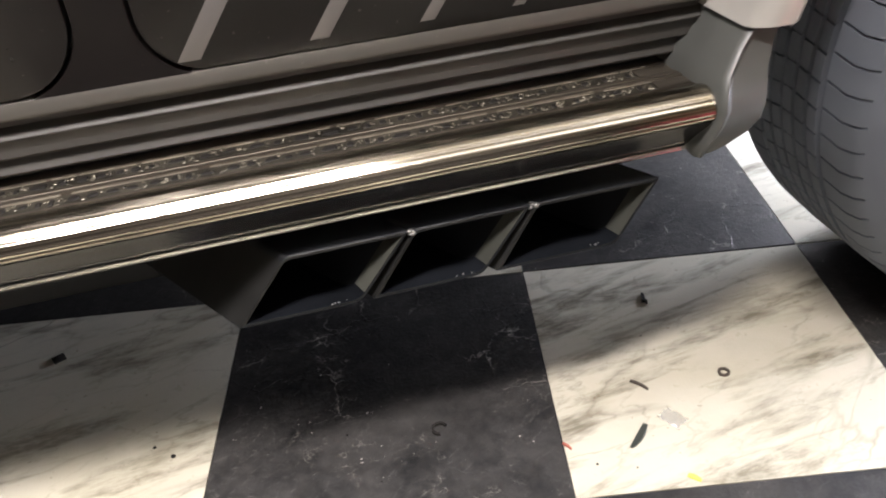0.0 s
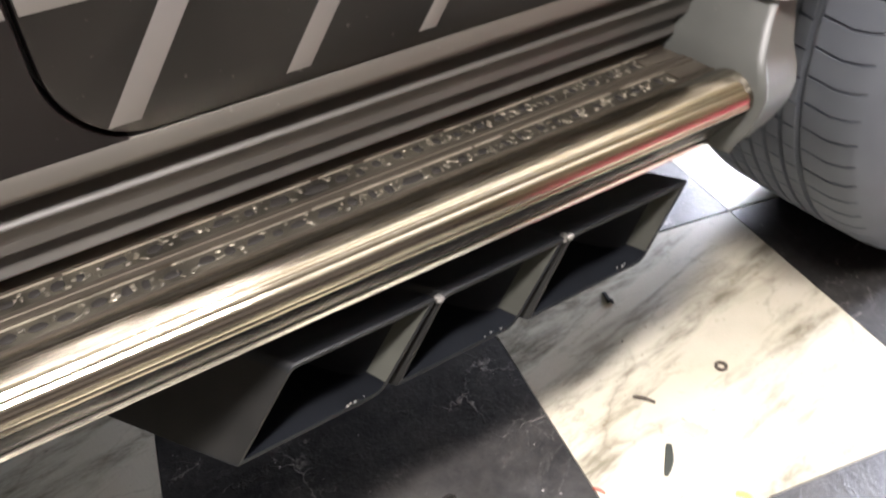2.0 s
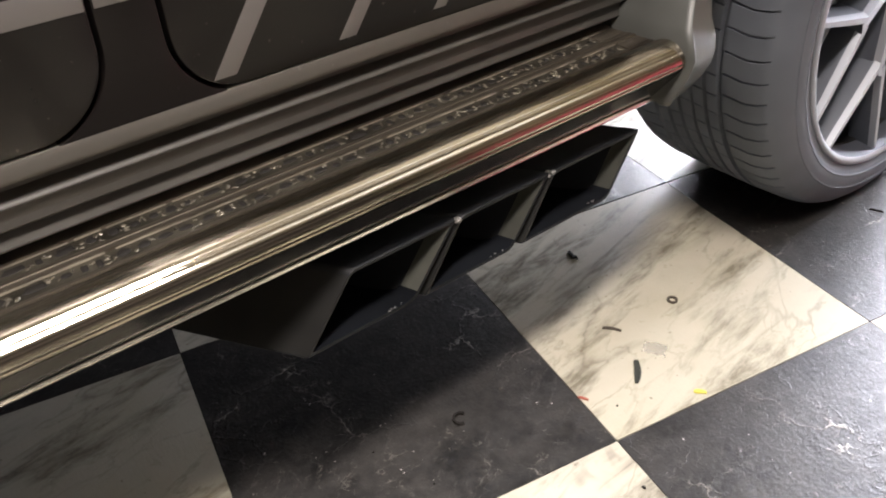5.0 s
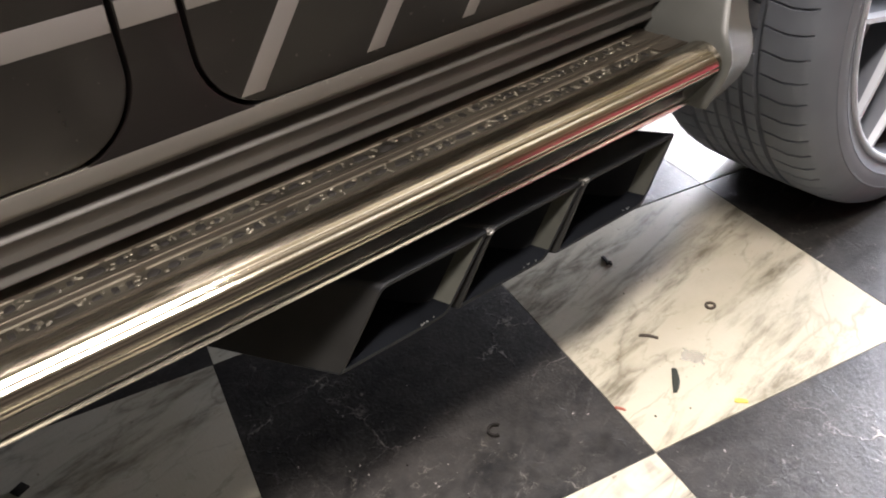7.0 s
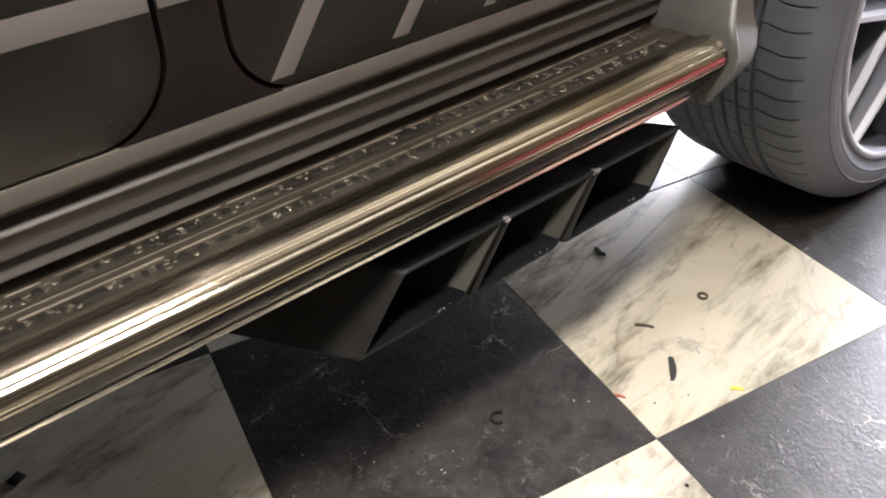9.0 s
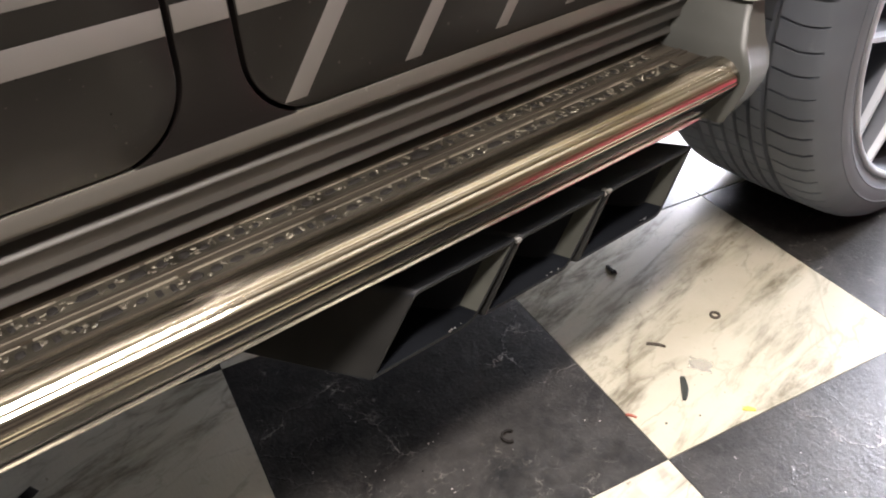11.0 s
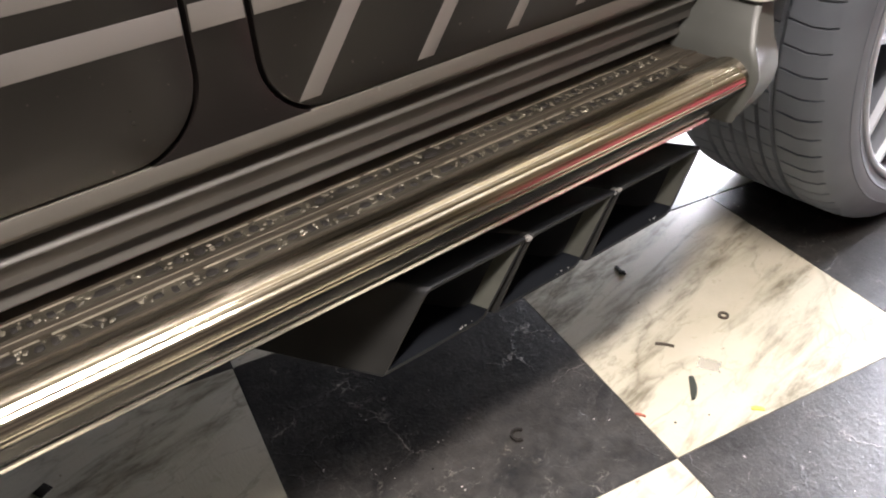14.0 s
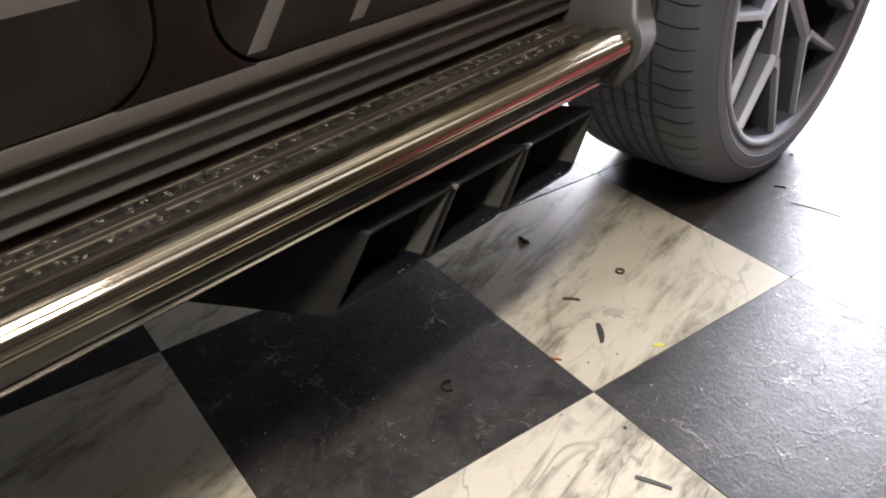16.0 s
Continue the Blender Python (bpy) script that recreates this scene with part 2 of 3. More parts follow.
M_PAD = plain("dark_tread_strip", (0.075, 0.068, 0.052), 0.42, 0.8, 0.6, 110, 0.8)
M_TRIM = plain("dark_glossy_trim", (0.012, 0.012, 0.0125), 0.22, 0.0, 0.4, 30, 0.2, **{"Specular IOR Level": 0.3})
M_LIP = plain("bright_polished_lip", (0.74, 0.70, 0.64), 0.14, 1.0, 0.12, 60, 0.2)
M_BLOCK = plain("worn_tread_rubber", (0.014, 0.0125, 0.011), 0.55, 0.0, 0.5, 90, 0.6, **{"Specular IOR Level": 0.2})
M_STUD = plain("worn_studs", (0.165, 0.150, 0.118), 0.50, 0.9, 0.5, 150, 0.6)
M_RAIL = plain("worn_bright_edge", (0.33, 0.30, 0.24), 0.45, 0.6, 0.4, 120, 0.4)
M_DULL = plain("dull_soiled_steel", (0.16, 0.135, 0.108), 0.6, 0.15, 0.3, 60, 0.4)
# grey lifted towards blue to carry daylight haze on the rim
M_RIM = satin_paint("rim_grey_paint", (0.085, 0.094, 0.112), 0.48, 0.2, 0.4)
M_RIMEDGE = plain("machined_edge", (0.32, 0.336, 0.365), 0.45, 0.35, 0.1)
M_STEEL = plain("brake_steel", (0.20, 0.20, 0.21), 0.42, 0.8)
M_WALL = plain("painted_plaster", (0.115, 0.098, 0.082), 0.8, 0.0, 0.10, 6, 0.3)
M_CREAM = plain("cream_plaster", (0.62, 0.57, 0.44), 0.7, 0.0, 0.10, 6, 0.3)
M_CEIL = plain("ceiling_paint", (0.32, 0.29, 0.225), 0.85, 0.0, 0.10, 6, 0.3)
M_GROUT = plain("dark_adhesive", (0.012, 0.011, 0.010), 0.8)
M_CONCRETE = plain("outdoor_concrete", (0.42, 0.41, 0.39), 0.85, 0.0, 0.15, 4, 0.4)
M_RED = plain("red_enamel", (0.62, 0.13, 0.17), 0.3, 0.0, 0.1)
M_DARKBIT = plain("black_plastic", (0.018, 0.016, 0.014), 0.75, **{"Specular IOR Level": 0.2})
M_GREYBIT = plain("grey_plastic", (0.055, 0.06, 0.058), 0.5)
M_GREENBIT = plain("dark_green_plastic", (0.030, 0.034, 0.027), 0.5)
M_YELLOW = plain("yellow_plastic", (0.62, 0.54, 0.08), 0.5)
M_REDBIT = plain("red_plastic", (0.33, 0.09, 0.06), 0.5)
M_BROWN = plain("brown_rubber", (0.055, 0.043, 0.032), 0.6)
M_FILM = plain("clear_film", (0.30, 0.285, 0.25), 0.16, 0.0, 0.3, **{"Alpha": 0.4})
M_TUBE = Nodes("lit_diffuser").set((0.9, 0.9, 0.88), 0.4, 0.0)


# ---- mesh helpers ----
def mesh_of(name, bm, *mats, smooth=True, angle=35):
    bmesh.ops.recalc_face_normals(bm, faces=bm.faces)
    data = bpy.data.meshes.new(name)
    if smooth:
        for f in bm.faces:
            f.smooth = True
        for e in bm.edges:
            if len(e.link_faces) == 2 and e.calc_face_angle(0) > radians(angle):
                e.smooth = False
    bm.to_mesh(data)
    bm.free()
    for m in mats:
        data.materials.append(m)
    return data


def part(name, bm, material, parent, label="", smooth=True, angle=35):
    mats = material if isinstance(material, (list, tuple)) else [material]
    ob = new(name, mesh_of(name, bm, *mats, smooth=smooth, angle=angle))
    ob.parent = parent
    return tagged(ob, label)


def thing(name, label, category, group="", m=None, kind=""):
    ob = new(name)
    ob.empty_display_size = 0.05
    if m:
        ob.matrix_world = m
    return tagged(ob, label, category, group, kind)


def box(bm, lo, hi, bevel=0.0, m=None):
    """An axis-aligned box from corner lo to corner hi, with bevelled edges."""
    made = bmesh.ops.create_cube(bm, size=1)["verts"]
    for v in made:
        v.co = Vector([(a + b) / 2 + c * (b - a) for a, b, c in zip(lo, hi, v.co)])
    if bevel:
        edges = list({e for v in made for e in v.link_edges})
        made = bmesh.ops.bevel(bm, geom=edges, offset=bevel, segments=2, affect="EDGES", profile=0.6)["verts"]
    if m:
        bmesh.ops.transform(bm, matrix=m, verts=[v for v in made if v.is_valid])
    return bm


def extrude_x(bm, profile, x0, x1, steps=1, closed=True):
    """A (y, z) profile drawn out along x, with end caps."""
    rings = []
    for k in range(steps + 1):
        x = x0 + (x1 - x0) * k / steps
        rings.append([bm.verts.new((x, y, z)) for y, z in profile])
    n = len(profile)
    for a, b in zip(rings, rings[1:]):
        for i in range(n if closed else n - 1):
            j = (i + 1) % n
            bm.faces.new((a[i], a[j], b[j], b[i]))
    if closed:
        bm.faces.new(rings[0])
        bm.faces.new(rings[-1][::-1])
    return bm


def panel(bm, outline, front, back, round_in=0.004, round_y=0.004):
    """An (x, z) outline as a plate from y=front to y=back, its front edge rolled over."""
    n = len(outline)
    pts = [Vector(p) for p in outline]
    area = sum(pts[i].x * pts[(i + 1) % n].y - pts[(i + 1) % n].x * pts[i].y for i in range(n))
    side = 1 if area > 0 else -1
    inward = []
    for i in range(n):
        a, b, c = pts[i - 1], pts[i], pts[(i + 1) % n]
        d1, d2 = (b - a).normalized(), (c - b).normalized()
        t = (d1 + d2).normalized()
        inward.append(Vector((-t.y, t.x)) * side / max(0.5, t.dot(d1)))
    rings = []
    for off, y in ((0, back), (0, front + round_y), (round_in * 0.3, front + round_y * 0.3), (round_in, front)):
        rings.append([bm.verts.new((p.x + v.x * off, y, p.y + v.y * off)) for p, v in zip(pts, inward)])
    for a, b in zip(rings, rings[1:]):
        for i in range(n):
            j = (i + 1) % n
            bm.faces.new((a[i], a[j], b[j], b[i]))
    bm.faces.new(rings[-1])
    bm.faces.new(rings[0][::-1])
    return bm


def arc(cx, cz, r, a0, a1, n=10):
    return [(cx + r * math.cos(radians(a0 + (a1 - a0) * k / n)), cz + r * math.sin(radians(a0 + (a1 - a0) * k / n))) for k in range(n + 1)]


def lathe_y(bm, profile, segments, radius=None, closed=True):
    """A (y, r) profile turned about the y axis. radius(k, i, r) may change a ring point."""
    rings = []
    for k in range(segments):
        a = 2 * math.pi * k / segments
        ring = []
        for i, (y, r) in enumerate(profile):
            da, rr = radius(k, i, y, r) if radius else (a, r)
            ring.append(bm.verts.new((rr * math.cos(da), y, rr * math.sin(da))))
        rings.append(ring)
    n = len(profile)
    for k in range(segments):
        a, b = rings[k], rings[(k + 1) % segments]
        for i in range(n if closed else n - 1):
            j = (i + 1) % n
            bm.faces.new((a[i], a[j], b[j], b[i]))
    return bm


# ---- room ----
X0, X1, Y0, Y1, H = -12 * TILE, 5 * TILE, -6 * TILE, 7 * TILE, 3.05
WALL = 0.2


def structure(name, label, category, bm, material, m=ROOM):
    ob = new(name, mesh_of(name, bm, material))
    ob.matrix_world = m
    return tagged(ob, label, category, kind="structure")


floor = structure("floor", "black and cream marble-look vinyl tiles laid chequered", "floor",
                  box(bmesh.new(), (X0 - WALL, Y0 - WALL, -0.15), (X1 + WALL, Y1 + WALL, -0.004)), M_GROUT)
structure("ground", "pale concrete yard outside the workshop", "ground",
          box(bmesh.new(), (X1 + WALL, -400, -0.25), (400, 400, -0.02)), M_CONCRETE)
structure("wall_west", "plain grey plaster wall", "wall", box(bmesh.new(), (X0 - WALL, Y0 - WALL, -0.004), (X0, Y1 + WALL, H)), M_WALL)
structure("wall_south", "plain grey plaster wall", "wall", box(bmesh.new(), (X0, Y0 - WALL, -0.004), (X1, Y0, H)), M_WALL)
structure("wall_north", "plain grey plaster wall", "wall", box(bmesh.new(), (X0, Y1, -0.004), (X1, Y1 + WALL, H)), M_WALL)
bm = bmesh.new()
box(bm, (X1, Y0 - WALL, -0.004), (X1 + WALL, 0.30, H))
box(bm, (X1, 2.40, -0.004), (X1 + WALL, Y1 + WALL, H))
box(bm, (X1, 0.30, 2.08), (X1 + WALL, 2.40, H))
structure("wall_east", "cream plaster wall with a wide open doorway", "wall", bm, M_CREAM)
structure("ceiling", "plain painted workshop ceiling", "ceiling",
          box(bmesh.new(), (X0 - WALL, Y0 - WALL, H), (X1 + WALL, Y1 + WALL, H + 0.2)), M_CEIL)

# ---- car ----
car = thing("car", "dark grey off-road car with silver stripes, parked on tiles", "car")

DOOR_Y = 0.222
# shell behind the outer panels, then light-blocking boxes underneath
bm = bmesh.new()
box(bm, (-1.62, 0.262, 0.46), (0.42, 1.90, 1.12), 0.02)
box(bm, (-2.85, 0.262, 0.82), (-1.60, 1.90, 1.12), 0.02)
box(bm, (-2.85, 0.56, 0.46), (-1.60, 1.62, 0.84), 0.02)
box(bm, (0.42, 0.262, 0.74), (1.45, 1.90, 1.12), 0.02)
box(bm, (-1.45, 0.34, 1.12), (1.42, 1.82, 1.93), 0.05)
body = part("body_shell", bm, M_PAINT, car)
# unseen boxes under the car, placed to hold back doorway light
bm = bmesh.new()
box(bm, (-2.6, 0.66, 0.17), (-0.10, 1.58, 0.46), 0.02)
box(bm, (0.72, 0.46, 0.27), (0.88, 1.72, 0.74), 0.03)
box(bm, (-0.02, 0.64, 0.33), (0.46, 1.50, 0.46), 0.03)
box(bm, (-2.5, 1.56, 0.25), (1.35, 1.66, 0.46), 0.015)
box(bm, (-1.75, 1.72, 0.363), (0.205, 2.02, 0.438), 0.02)
part("underbody", bm, M_SEAL, car)

REAR_DOOR = arc(-0.302, 0.583, 0.060, 180, 270) + arc(0.135, 0.621, 0.101, 270, 348, 12) + [(0.262, 0.75), (0.27, 1.12), (-0.362, 1.12)]
FRONT_DOOR = [(-1.32, 1.12), (-1.32, 0.56), (-1.28, 0.524)] + arc(-0.4905, 0.594, 0.070, 270, 360, 12) + [(-0.4155, 0.75), (-0.4085, 1.12)]
rear_door = part("rear_door", panel(bmesh.new(), REAR_DOOR, DOOR_Y, 0.258, 0.003, 0.003), M_PAINT, car)
front_door = part("front_door", panel(bmesh.new(), FRONT_DOOR, DOOR_Y, 0.258, 0.003, 0.003), M_PAINT, car)
GAP = 0.0038
PILLAR = ([(-0.4905, 0.5195)] + arc(-0.4905, 0.594, 0.070 + GAP, 270, 360, 12)[1:] + [(-0.4155 + GAP, 0.75), (-0.4085 + GAP, 1.12), (-0.362 - GAP, 1.12)]
          + arc(-0.302, 0.583, 0.060 + GAP, 180, 270)[:-1] + [(-0.302, 0.5185)])
part("pillar", panel(bmesh.new(), PILLAR, DOOR_Y + 0.0006, 0.258, 0.0015, 0.0015), M_PAINT, car)
QUARTER = [(0.135, 0.5155)] + arc(0.135, 0.621, 0.101 + GAP, 272, 348, 12) + [(0.262 + GAP, 0.75), (0.27 + GAP, 1.12), (0.60, 1.12), (0.60, 0.86), (0.34, 0.72), (0.262, 0.515), (0.25, 0.503)]
part("quarter_panel", panel(bmesh.new(), QUARTER, DOOR_Y + 0.0006, 0.258, 0.0015, 0.0015), M_SILL, car)

SILL = [(0.258, 0.5226), (0.2238, 0.5224), (0.2225, 0.5217), (0.2216, 0.5198), (0.2207, 0.5165), (0.2199, 0.5125), (0.2195, 0.5095), (0.2195, 0.5076), (0.2203, 0.5058), (0.2230, 0.5048), (0.258, 0.5044)]
part("sill", extrude_x(bmesh.new(), SILL, -2.0, 0.238, 8), M_SILL, car, "satin sill below the doors, paint lightened for caught light")
RIBS = [(0.262, 0.5040), (0.2360, 0.5036), (0.2355, 0.4945), (0.2300, 0.4907), (0.2250, 0.4880), (0.2232, 0.4868), (0.2226, 0.4853), (0.2250, 0.4836), (0.2262, 0.4740), (0.2262, 0.4724),
        (0.2238, 0.4676), (0.2238, 0.4662), (0.2300, 0.4646), (0.2312, 0.4610), (0.2296, 0.4572), (0.2245, 0.4492), (0.2246, 0.4478), (0.2290, 0.4470), (0.2480, 0.4462), (0.2490, 0.4300), (0.262, 0.430)]
part("ribbed_rocker_cover", extrude_x(bmesh.new(), RIBS, -2.0, 0.25, 8), M_RIB, car, "black ribbed plastic rocker cover")

# silver stripes
LEAN_X = 0.735


def decal(bm, outline, y):
    panel(bm, outline, y - 0.0006, y + 0.0004, 0.0003, 0.0003)
    return bm


def slanted(x, z, width, top):
    return [(x, z), (x + width, z), (x + width + LEAN_X * (top - z), top), (x + LEAN_X * (top - z), top)]


for x, w in ((-0.3335, 0.0225), (-0.2025, 0.0195), (-0.0880, 0.0155), (0.0120, 0.0130), (0.0985, 0.0110)):
    part("stripe", decal(bmesh.new(), slanted(x, 0.534, w, 0.6205), DOOR_Y), M_DECAL, rear_door, "silver vinyl stripe")
sx = -0.3335 + LEAN_X * (0.6205 - 0.534)
part("stripe", decal(bmesh.new(), [(sx, 0.6206), (0.24, 0.6206), (0.25, 0.642), (sx + LEAN_X * 0.0214, 0.642)], DOOR_Y), M_DECAL, rear_door, "silver vinyl stripe")
part("stripe", decal(bmesh.new(), [(-0.3600, 0.6206), (sx - 0.020, 0.6206), (sx - 0.020 + LEAN_X * 0.0214, 0.642), (-0.3600, 0.642)], DOOR_Y), M_DECAL, rear_door, "silver vinyl stripe")
part("stripe", decal(bmesh.new(), [(-1.30, 0.6206), (-0.4215, 0.6206), (-0.4205, 0.642), (-1.30, 0.642)], DOOR_Y), M_DECAL, front_door, "silver vinyl stripe")
part("stripe", decal(bmesh.new(), [(-1.30, 0.666), (-0.4200, 0.666), (-0.4190, 0.688), (-1.30, 0.688)], DOOR_Y), M_DECAL, front_door, "silver vinyl stripe")
part("stripe", decal(bmesh.new(), [(-0.4140, 0.6206), (-0.3675, 0.6206), (-0.3675, 0.642), (-0.4130, 0.642)], DOOR_Y + 0.0006), M_DECAL, car, "silver vinyl stripe")

# running board
board = part("running_board", extrude_x(bmesh.new(), [
    (0.250, 0.4335), (0.230, 0.4335), (0.229, 0.4312), (0.2065, 0.4312), (0.2055, 0.4340), (0.2000, 0.4342), (0.1994, 0.4334), (0.1974, 0.4334), (0.1968, 0.4342), (0.1920, 0.4345), (0.1912, 0.4312), (0.1695, 0.4312), (0.1685, 0.4340),
    (0.1652, 0.4342), (0.1648, 0.4332), (0.1632, 0.4332), (0.1628, 0.4345), (0.162, 0.4350), (0.160, 0.425), (0.160, 0.372), (0.250, 0.372)], -1.75, 0.215, 8), M_BRUSHED, car, "chromed running board with two studded tread strips")
part("inner_edge", box(bmesh.new(), (-1.75, 0.2305, 0.4330), (0.200, 0.2470, 0.4343), 0.0004), M_DULL, board, "dull soiled steel inner edge")
NOSE = [(0.1615, 0.4352), (0.154, 0.4385), (0.145, 0.4402), (0.136, 0.4396), (0.1285, 0.4374), (0.1226, 0.4335), (0.1214, 0.4318), (0.1206, 0.4314), (0.1182, 0.4297), (0.1158, 0.4262), (0.1140, 0.4210),
        (0.1138, 0.4190), (0.1142, 0.4182), (0.1136, 0.4173), (0.1134, 0.4160), (0.1136, 0.4146), (0.1146, 0.4132), (0.1180, 0.4124), (0.1615, 0.4124)]
TRIM = [(0.1615, 0.4120), (0.1180, 0.4120), (0.1156, 0.4114), (0.1200, 0.4050), (0.1280, 0.3945), (0.1360, 0.3838), (0.1420, 0.3748), (0.1445, 0.3727), (0.1615, 0.3725)]
LIP = [(0.1615, 0.3722), (0.1450, 0.3720), (0.1437, 0.3714), (0.1431, 0.3702), (0.1433, 0.3688), (0.1428, 0.3672), (0.1450, 0.3645), (0.1500, 0.3630), (0.1615, 0.3627)]
part("chrome_nose", extrude_x(bmesh.new(), NOSE, -1.75, 0.205, 12), M_CHROME, board, "polished chrome outer edge, softly worn", angle=50)
part("lower_trim", extrude_x(bmesh.new(), TRIM, -1.75, 0.2045, 12), M_TRIM, board, "dark glossy band below the chrome edge", angle=50)
part("chrome_lip", extrude_x(bmesh.new(), LIP, -1.75, 0.205, 12), M_LIP, board, "thin chrome bottom lip", angle=50)
def lump(seed, length, width, height, sides=9):
    """A low worn lump with an uneven outline."""
    rnd, bm, rings = random.Random(seed), bmesh.new(), []
    reach = [rnd.uniform(0.72, 1.0) for _ in range(sides)]
    for grow, z in ((1.0, 0.0), (0.94, 0.55), (0.72, 1.0)):
        ring = []
        for q in range(sides):
            a = 2 * math.pi * q / sides
            cx, cy = math.cos(a), math.sin(a)
            k = reach[q] * grow / max(abs(cx), abs(cy)) ** 0.6
            ring.append(bm.verts.new((cx * k * length / 2, cy * k * width / 2, z * height)))
        rings.append(ring)
    for a, b in zip(rings, rings[1:]):
        for q in range(sides):
            bm.faces.new((a[q], a[(q + 1) % sides], b[(q + 1) % sides], b[q]))
    bm.faces.new(rings[-1])
    bm.faces.new(rings[0][::-1])
    return bm


BLOCKS = [(L, mesh_of("tread_block", lump(60 + k, L, 0.0120, 0.0011), M_BLOCK)) for k, L in enumerate((0.008, 0.011, 0.014, 0.017, 0.022, 0.028))]
for ya, yb, xe in ((0.2075, 0.2280, 0.185), (0.1705, 0.1905, 0.192)):
    strip = part("tread_strip", box(bmesh.new(), (-1.72, ya, 0.4310), (xe - 0.012, yb, 0.4322), 0.0004), M_PAD, car, "worn metal tread strip with dark rubber blocks")
    rnd = random.Random(7 + int(ya * 1000))
    verts, faces = [], []
    x, mid = -1.2, (ya + yb) / 2
    while x < xe - 0.040:
        far = x > -0.12          # short blocks and more bare metal towards the wheel
        length, block = BLOCKS[rnd.choice((0, 0, 1) if far else (0, 0, 1, 1, 2, 2, 3, 4))]
        ob = new("tread_block", block)
        ob.parent = strip
        ob.matrix_basis = pose(x + length / 2, mid + rnd.uniform(-0.0012, 0.0012), 0.4321, 0, 0, rnd.uniform(-7, 7)) @ Matrix.Diagonal((rnd.uniform(0.85, 1.1), rnd.uniform(0.75, 1.15), rnd.uniform(0.7, 1.2), 1))
        gap = rnd.uniform(0.008, 0.020) if far else rnd.uniform(0.003, 0.012)
        for k in range(int(gap / 0.0017)):
            cx, cy = x + length + rnd.uniform(-0.3, 1.0) * gap, mid + rnd.uniform(-0.0075, 0.0075)
            a, b, h = rnd.uniform(0.0012, 0.0048), rnd.uniform(0.0010, 0.0032), rnd.uniform(0.0005, 0.0018)
            turn, base = rnd.uniform(0, 6.3), len(verts)
            reach = [rnd.uniform(0.7, 1.15) for _ in range(6)]
            for grow, hz in ((1.0, 0.0), (0.62, 0.85), (0.2, 1.0)):
                for q in range(6):
                    ang = q * math.pi / 3
                    px, py = a * grow * reach[q] * math.cos(ang), b * grow * reach[q] * math.sin(ang)
                    verts.append((cx + px * math.cos(turn) - py * math.sin(turn), cy + px * math.sin(turn) + py * math.cos(turn), 0.4321 + h * hz))
            for ring in range(2):
                for q in range(6):
                    q2 = (q + 1) % 6
                    faces.append((base + ring * 6 + q, base + ring * 6 + q2, base + ring * 6 + 6 + q2, base + ring * 6 + 6 + q))
            faces.append(tuple(base + 12 + q for q in range(6)))
        x += length + gap
    data = bpy.data.meshes.new("studs")
    data.from_pydata(verts, [], faces)
    data.materials.append(M_STUD)
    studs = tagged(new("studs", data), kind="stuff")
    studs.parent = strip
    # thin bright rail along the inner edge, worn through in places
    bm, xr = bmesh.new(), -1.72
    while xr < xe - 0.03:
        length = rnd.uniform(0.02, 0.13)
        box(bm, (xr, yb - 0.0010, 0.4318), (min(xr + length, xe - 0.013), yb + 0.0003, 0.4318 + rnd.uniform(0.0014, 0.0022)), 0.0003)
        xr += length + rnd.uniform(0.001, 0.012)
    part("rail", bm, M_RAIL, strip, "thin worn bright edge of the strip")
    part("end_cap", box(bmesh.new(), (xe - 0.0315, ya, 0.4312), (xe + 0.012, yb, 0.4334), 0.0006), M_BRUSHED, strip, "smooth bright strip end")

# grey bracket that closes the board towards the wheel arch
LEVELS = [(0.4945, 0.236, 0.250, 0.146, 0.290), (0.478, 0.228, 0.232, 0.136, 0.278), (0.455, 0.205, 0.213, 0.122, 0.266), (0.437, 0.196, 0.205, 0.109, 0.260),
          (0.422, 0.190, 0.204, 0.105, 0.258), (0.405, 0.188, 0.200, 0.107, 0.256), (0.388, 0.184, 0.194, 0.112, 0.246), (0.372, 0.180, 0.188, 0.119, 0.228), (0.364, 0.182, 0.190, 0.123, 0.212)]
bm = bmesh.new()
rings = []
for z, xl, xc, yc, xr in LEVELS:
    ring = [(xl, 0.262), (xl + (xc - xl) * 0.5, (0.262 + yc) / 2), (xc - 0.004, yc + 0.007), (xc - 0.001, yc + 0.0015), (xc + 0.002, yc - 0.0003), (xc + 0.005, yc + 0.0006),
            (xc + 0.0085, yc + 0.0050), (xc + 0.012, yc + 0.0062), (xr - 0.005, yc + 0.0066), (xr - 0.0015, yc + 0.0085), (xr, yc + 0.0125), (xr, 0.262)]
    rings.append([bm.verts.new((x, y, z)) for x, y in ring])
for a, b in zip(rings, rings[1:]):
    for i in range(12):
        bm.faces.new((a[i], a[(i + 1) % 12], b[(i + 1) % 12], b[i]))
bm.faces.new(rings[0])
bm.faces.new(rings[-1][::-1])
part("board_end_bracket", bm, M_BRACKET, car, "grey satin bracket between running board and wheel arch", angle=38)

# wheel arch flare
WX, WY, WR = 0.798, 0.2575, 0.391
bm = bmesh.new()
SECTION = [(0.0, 0.30), (0.0, 0.150), (0.05, 0.138), (0.2, 0.132), (0.6, 0.134), (0.82, 0.140), (0.93, 0.150), (1.0, 0.222), (1.0, 0.262), (0.9, 0.30)]
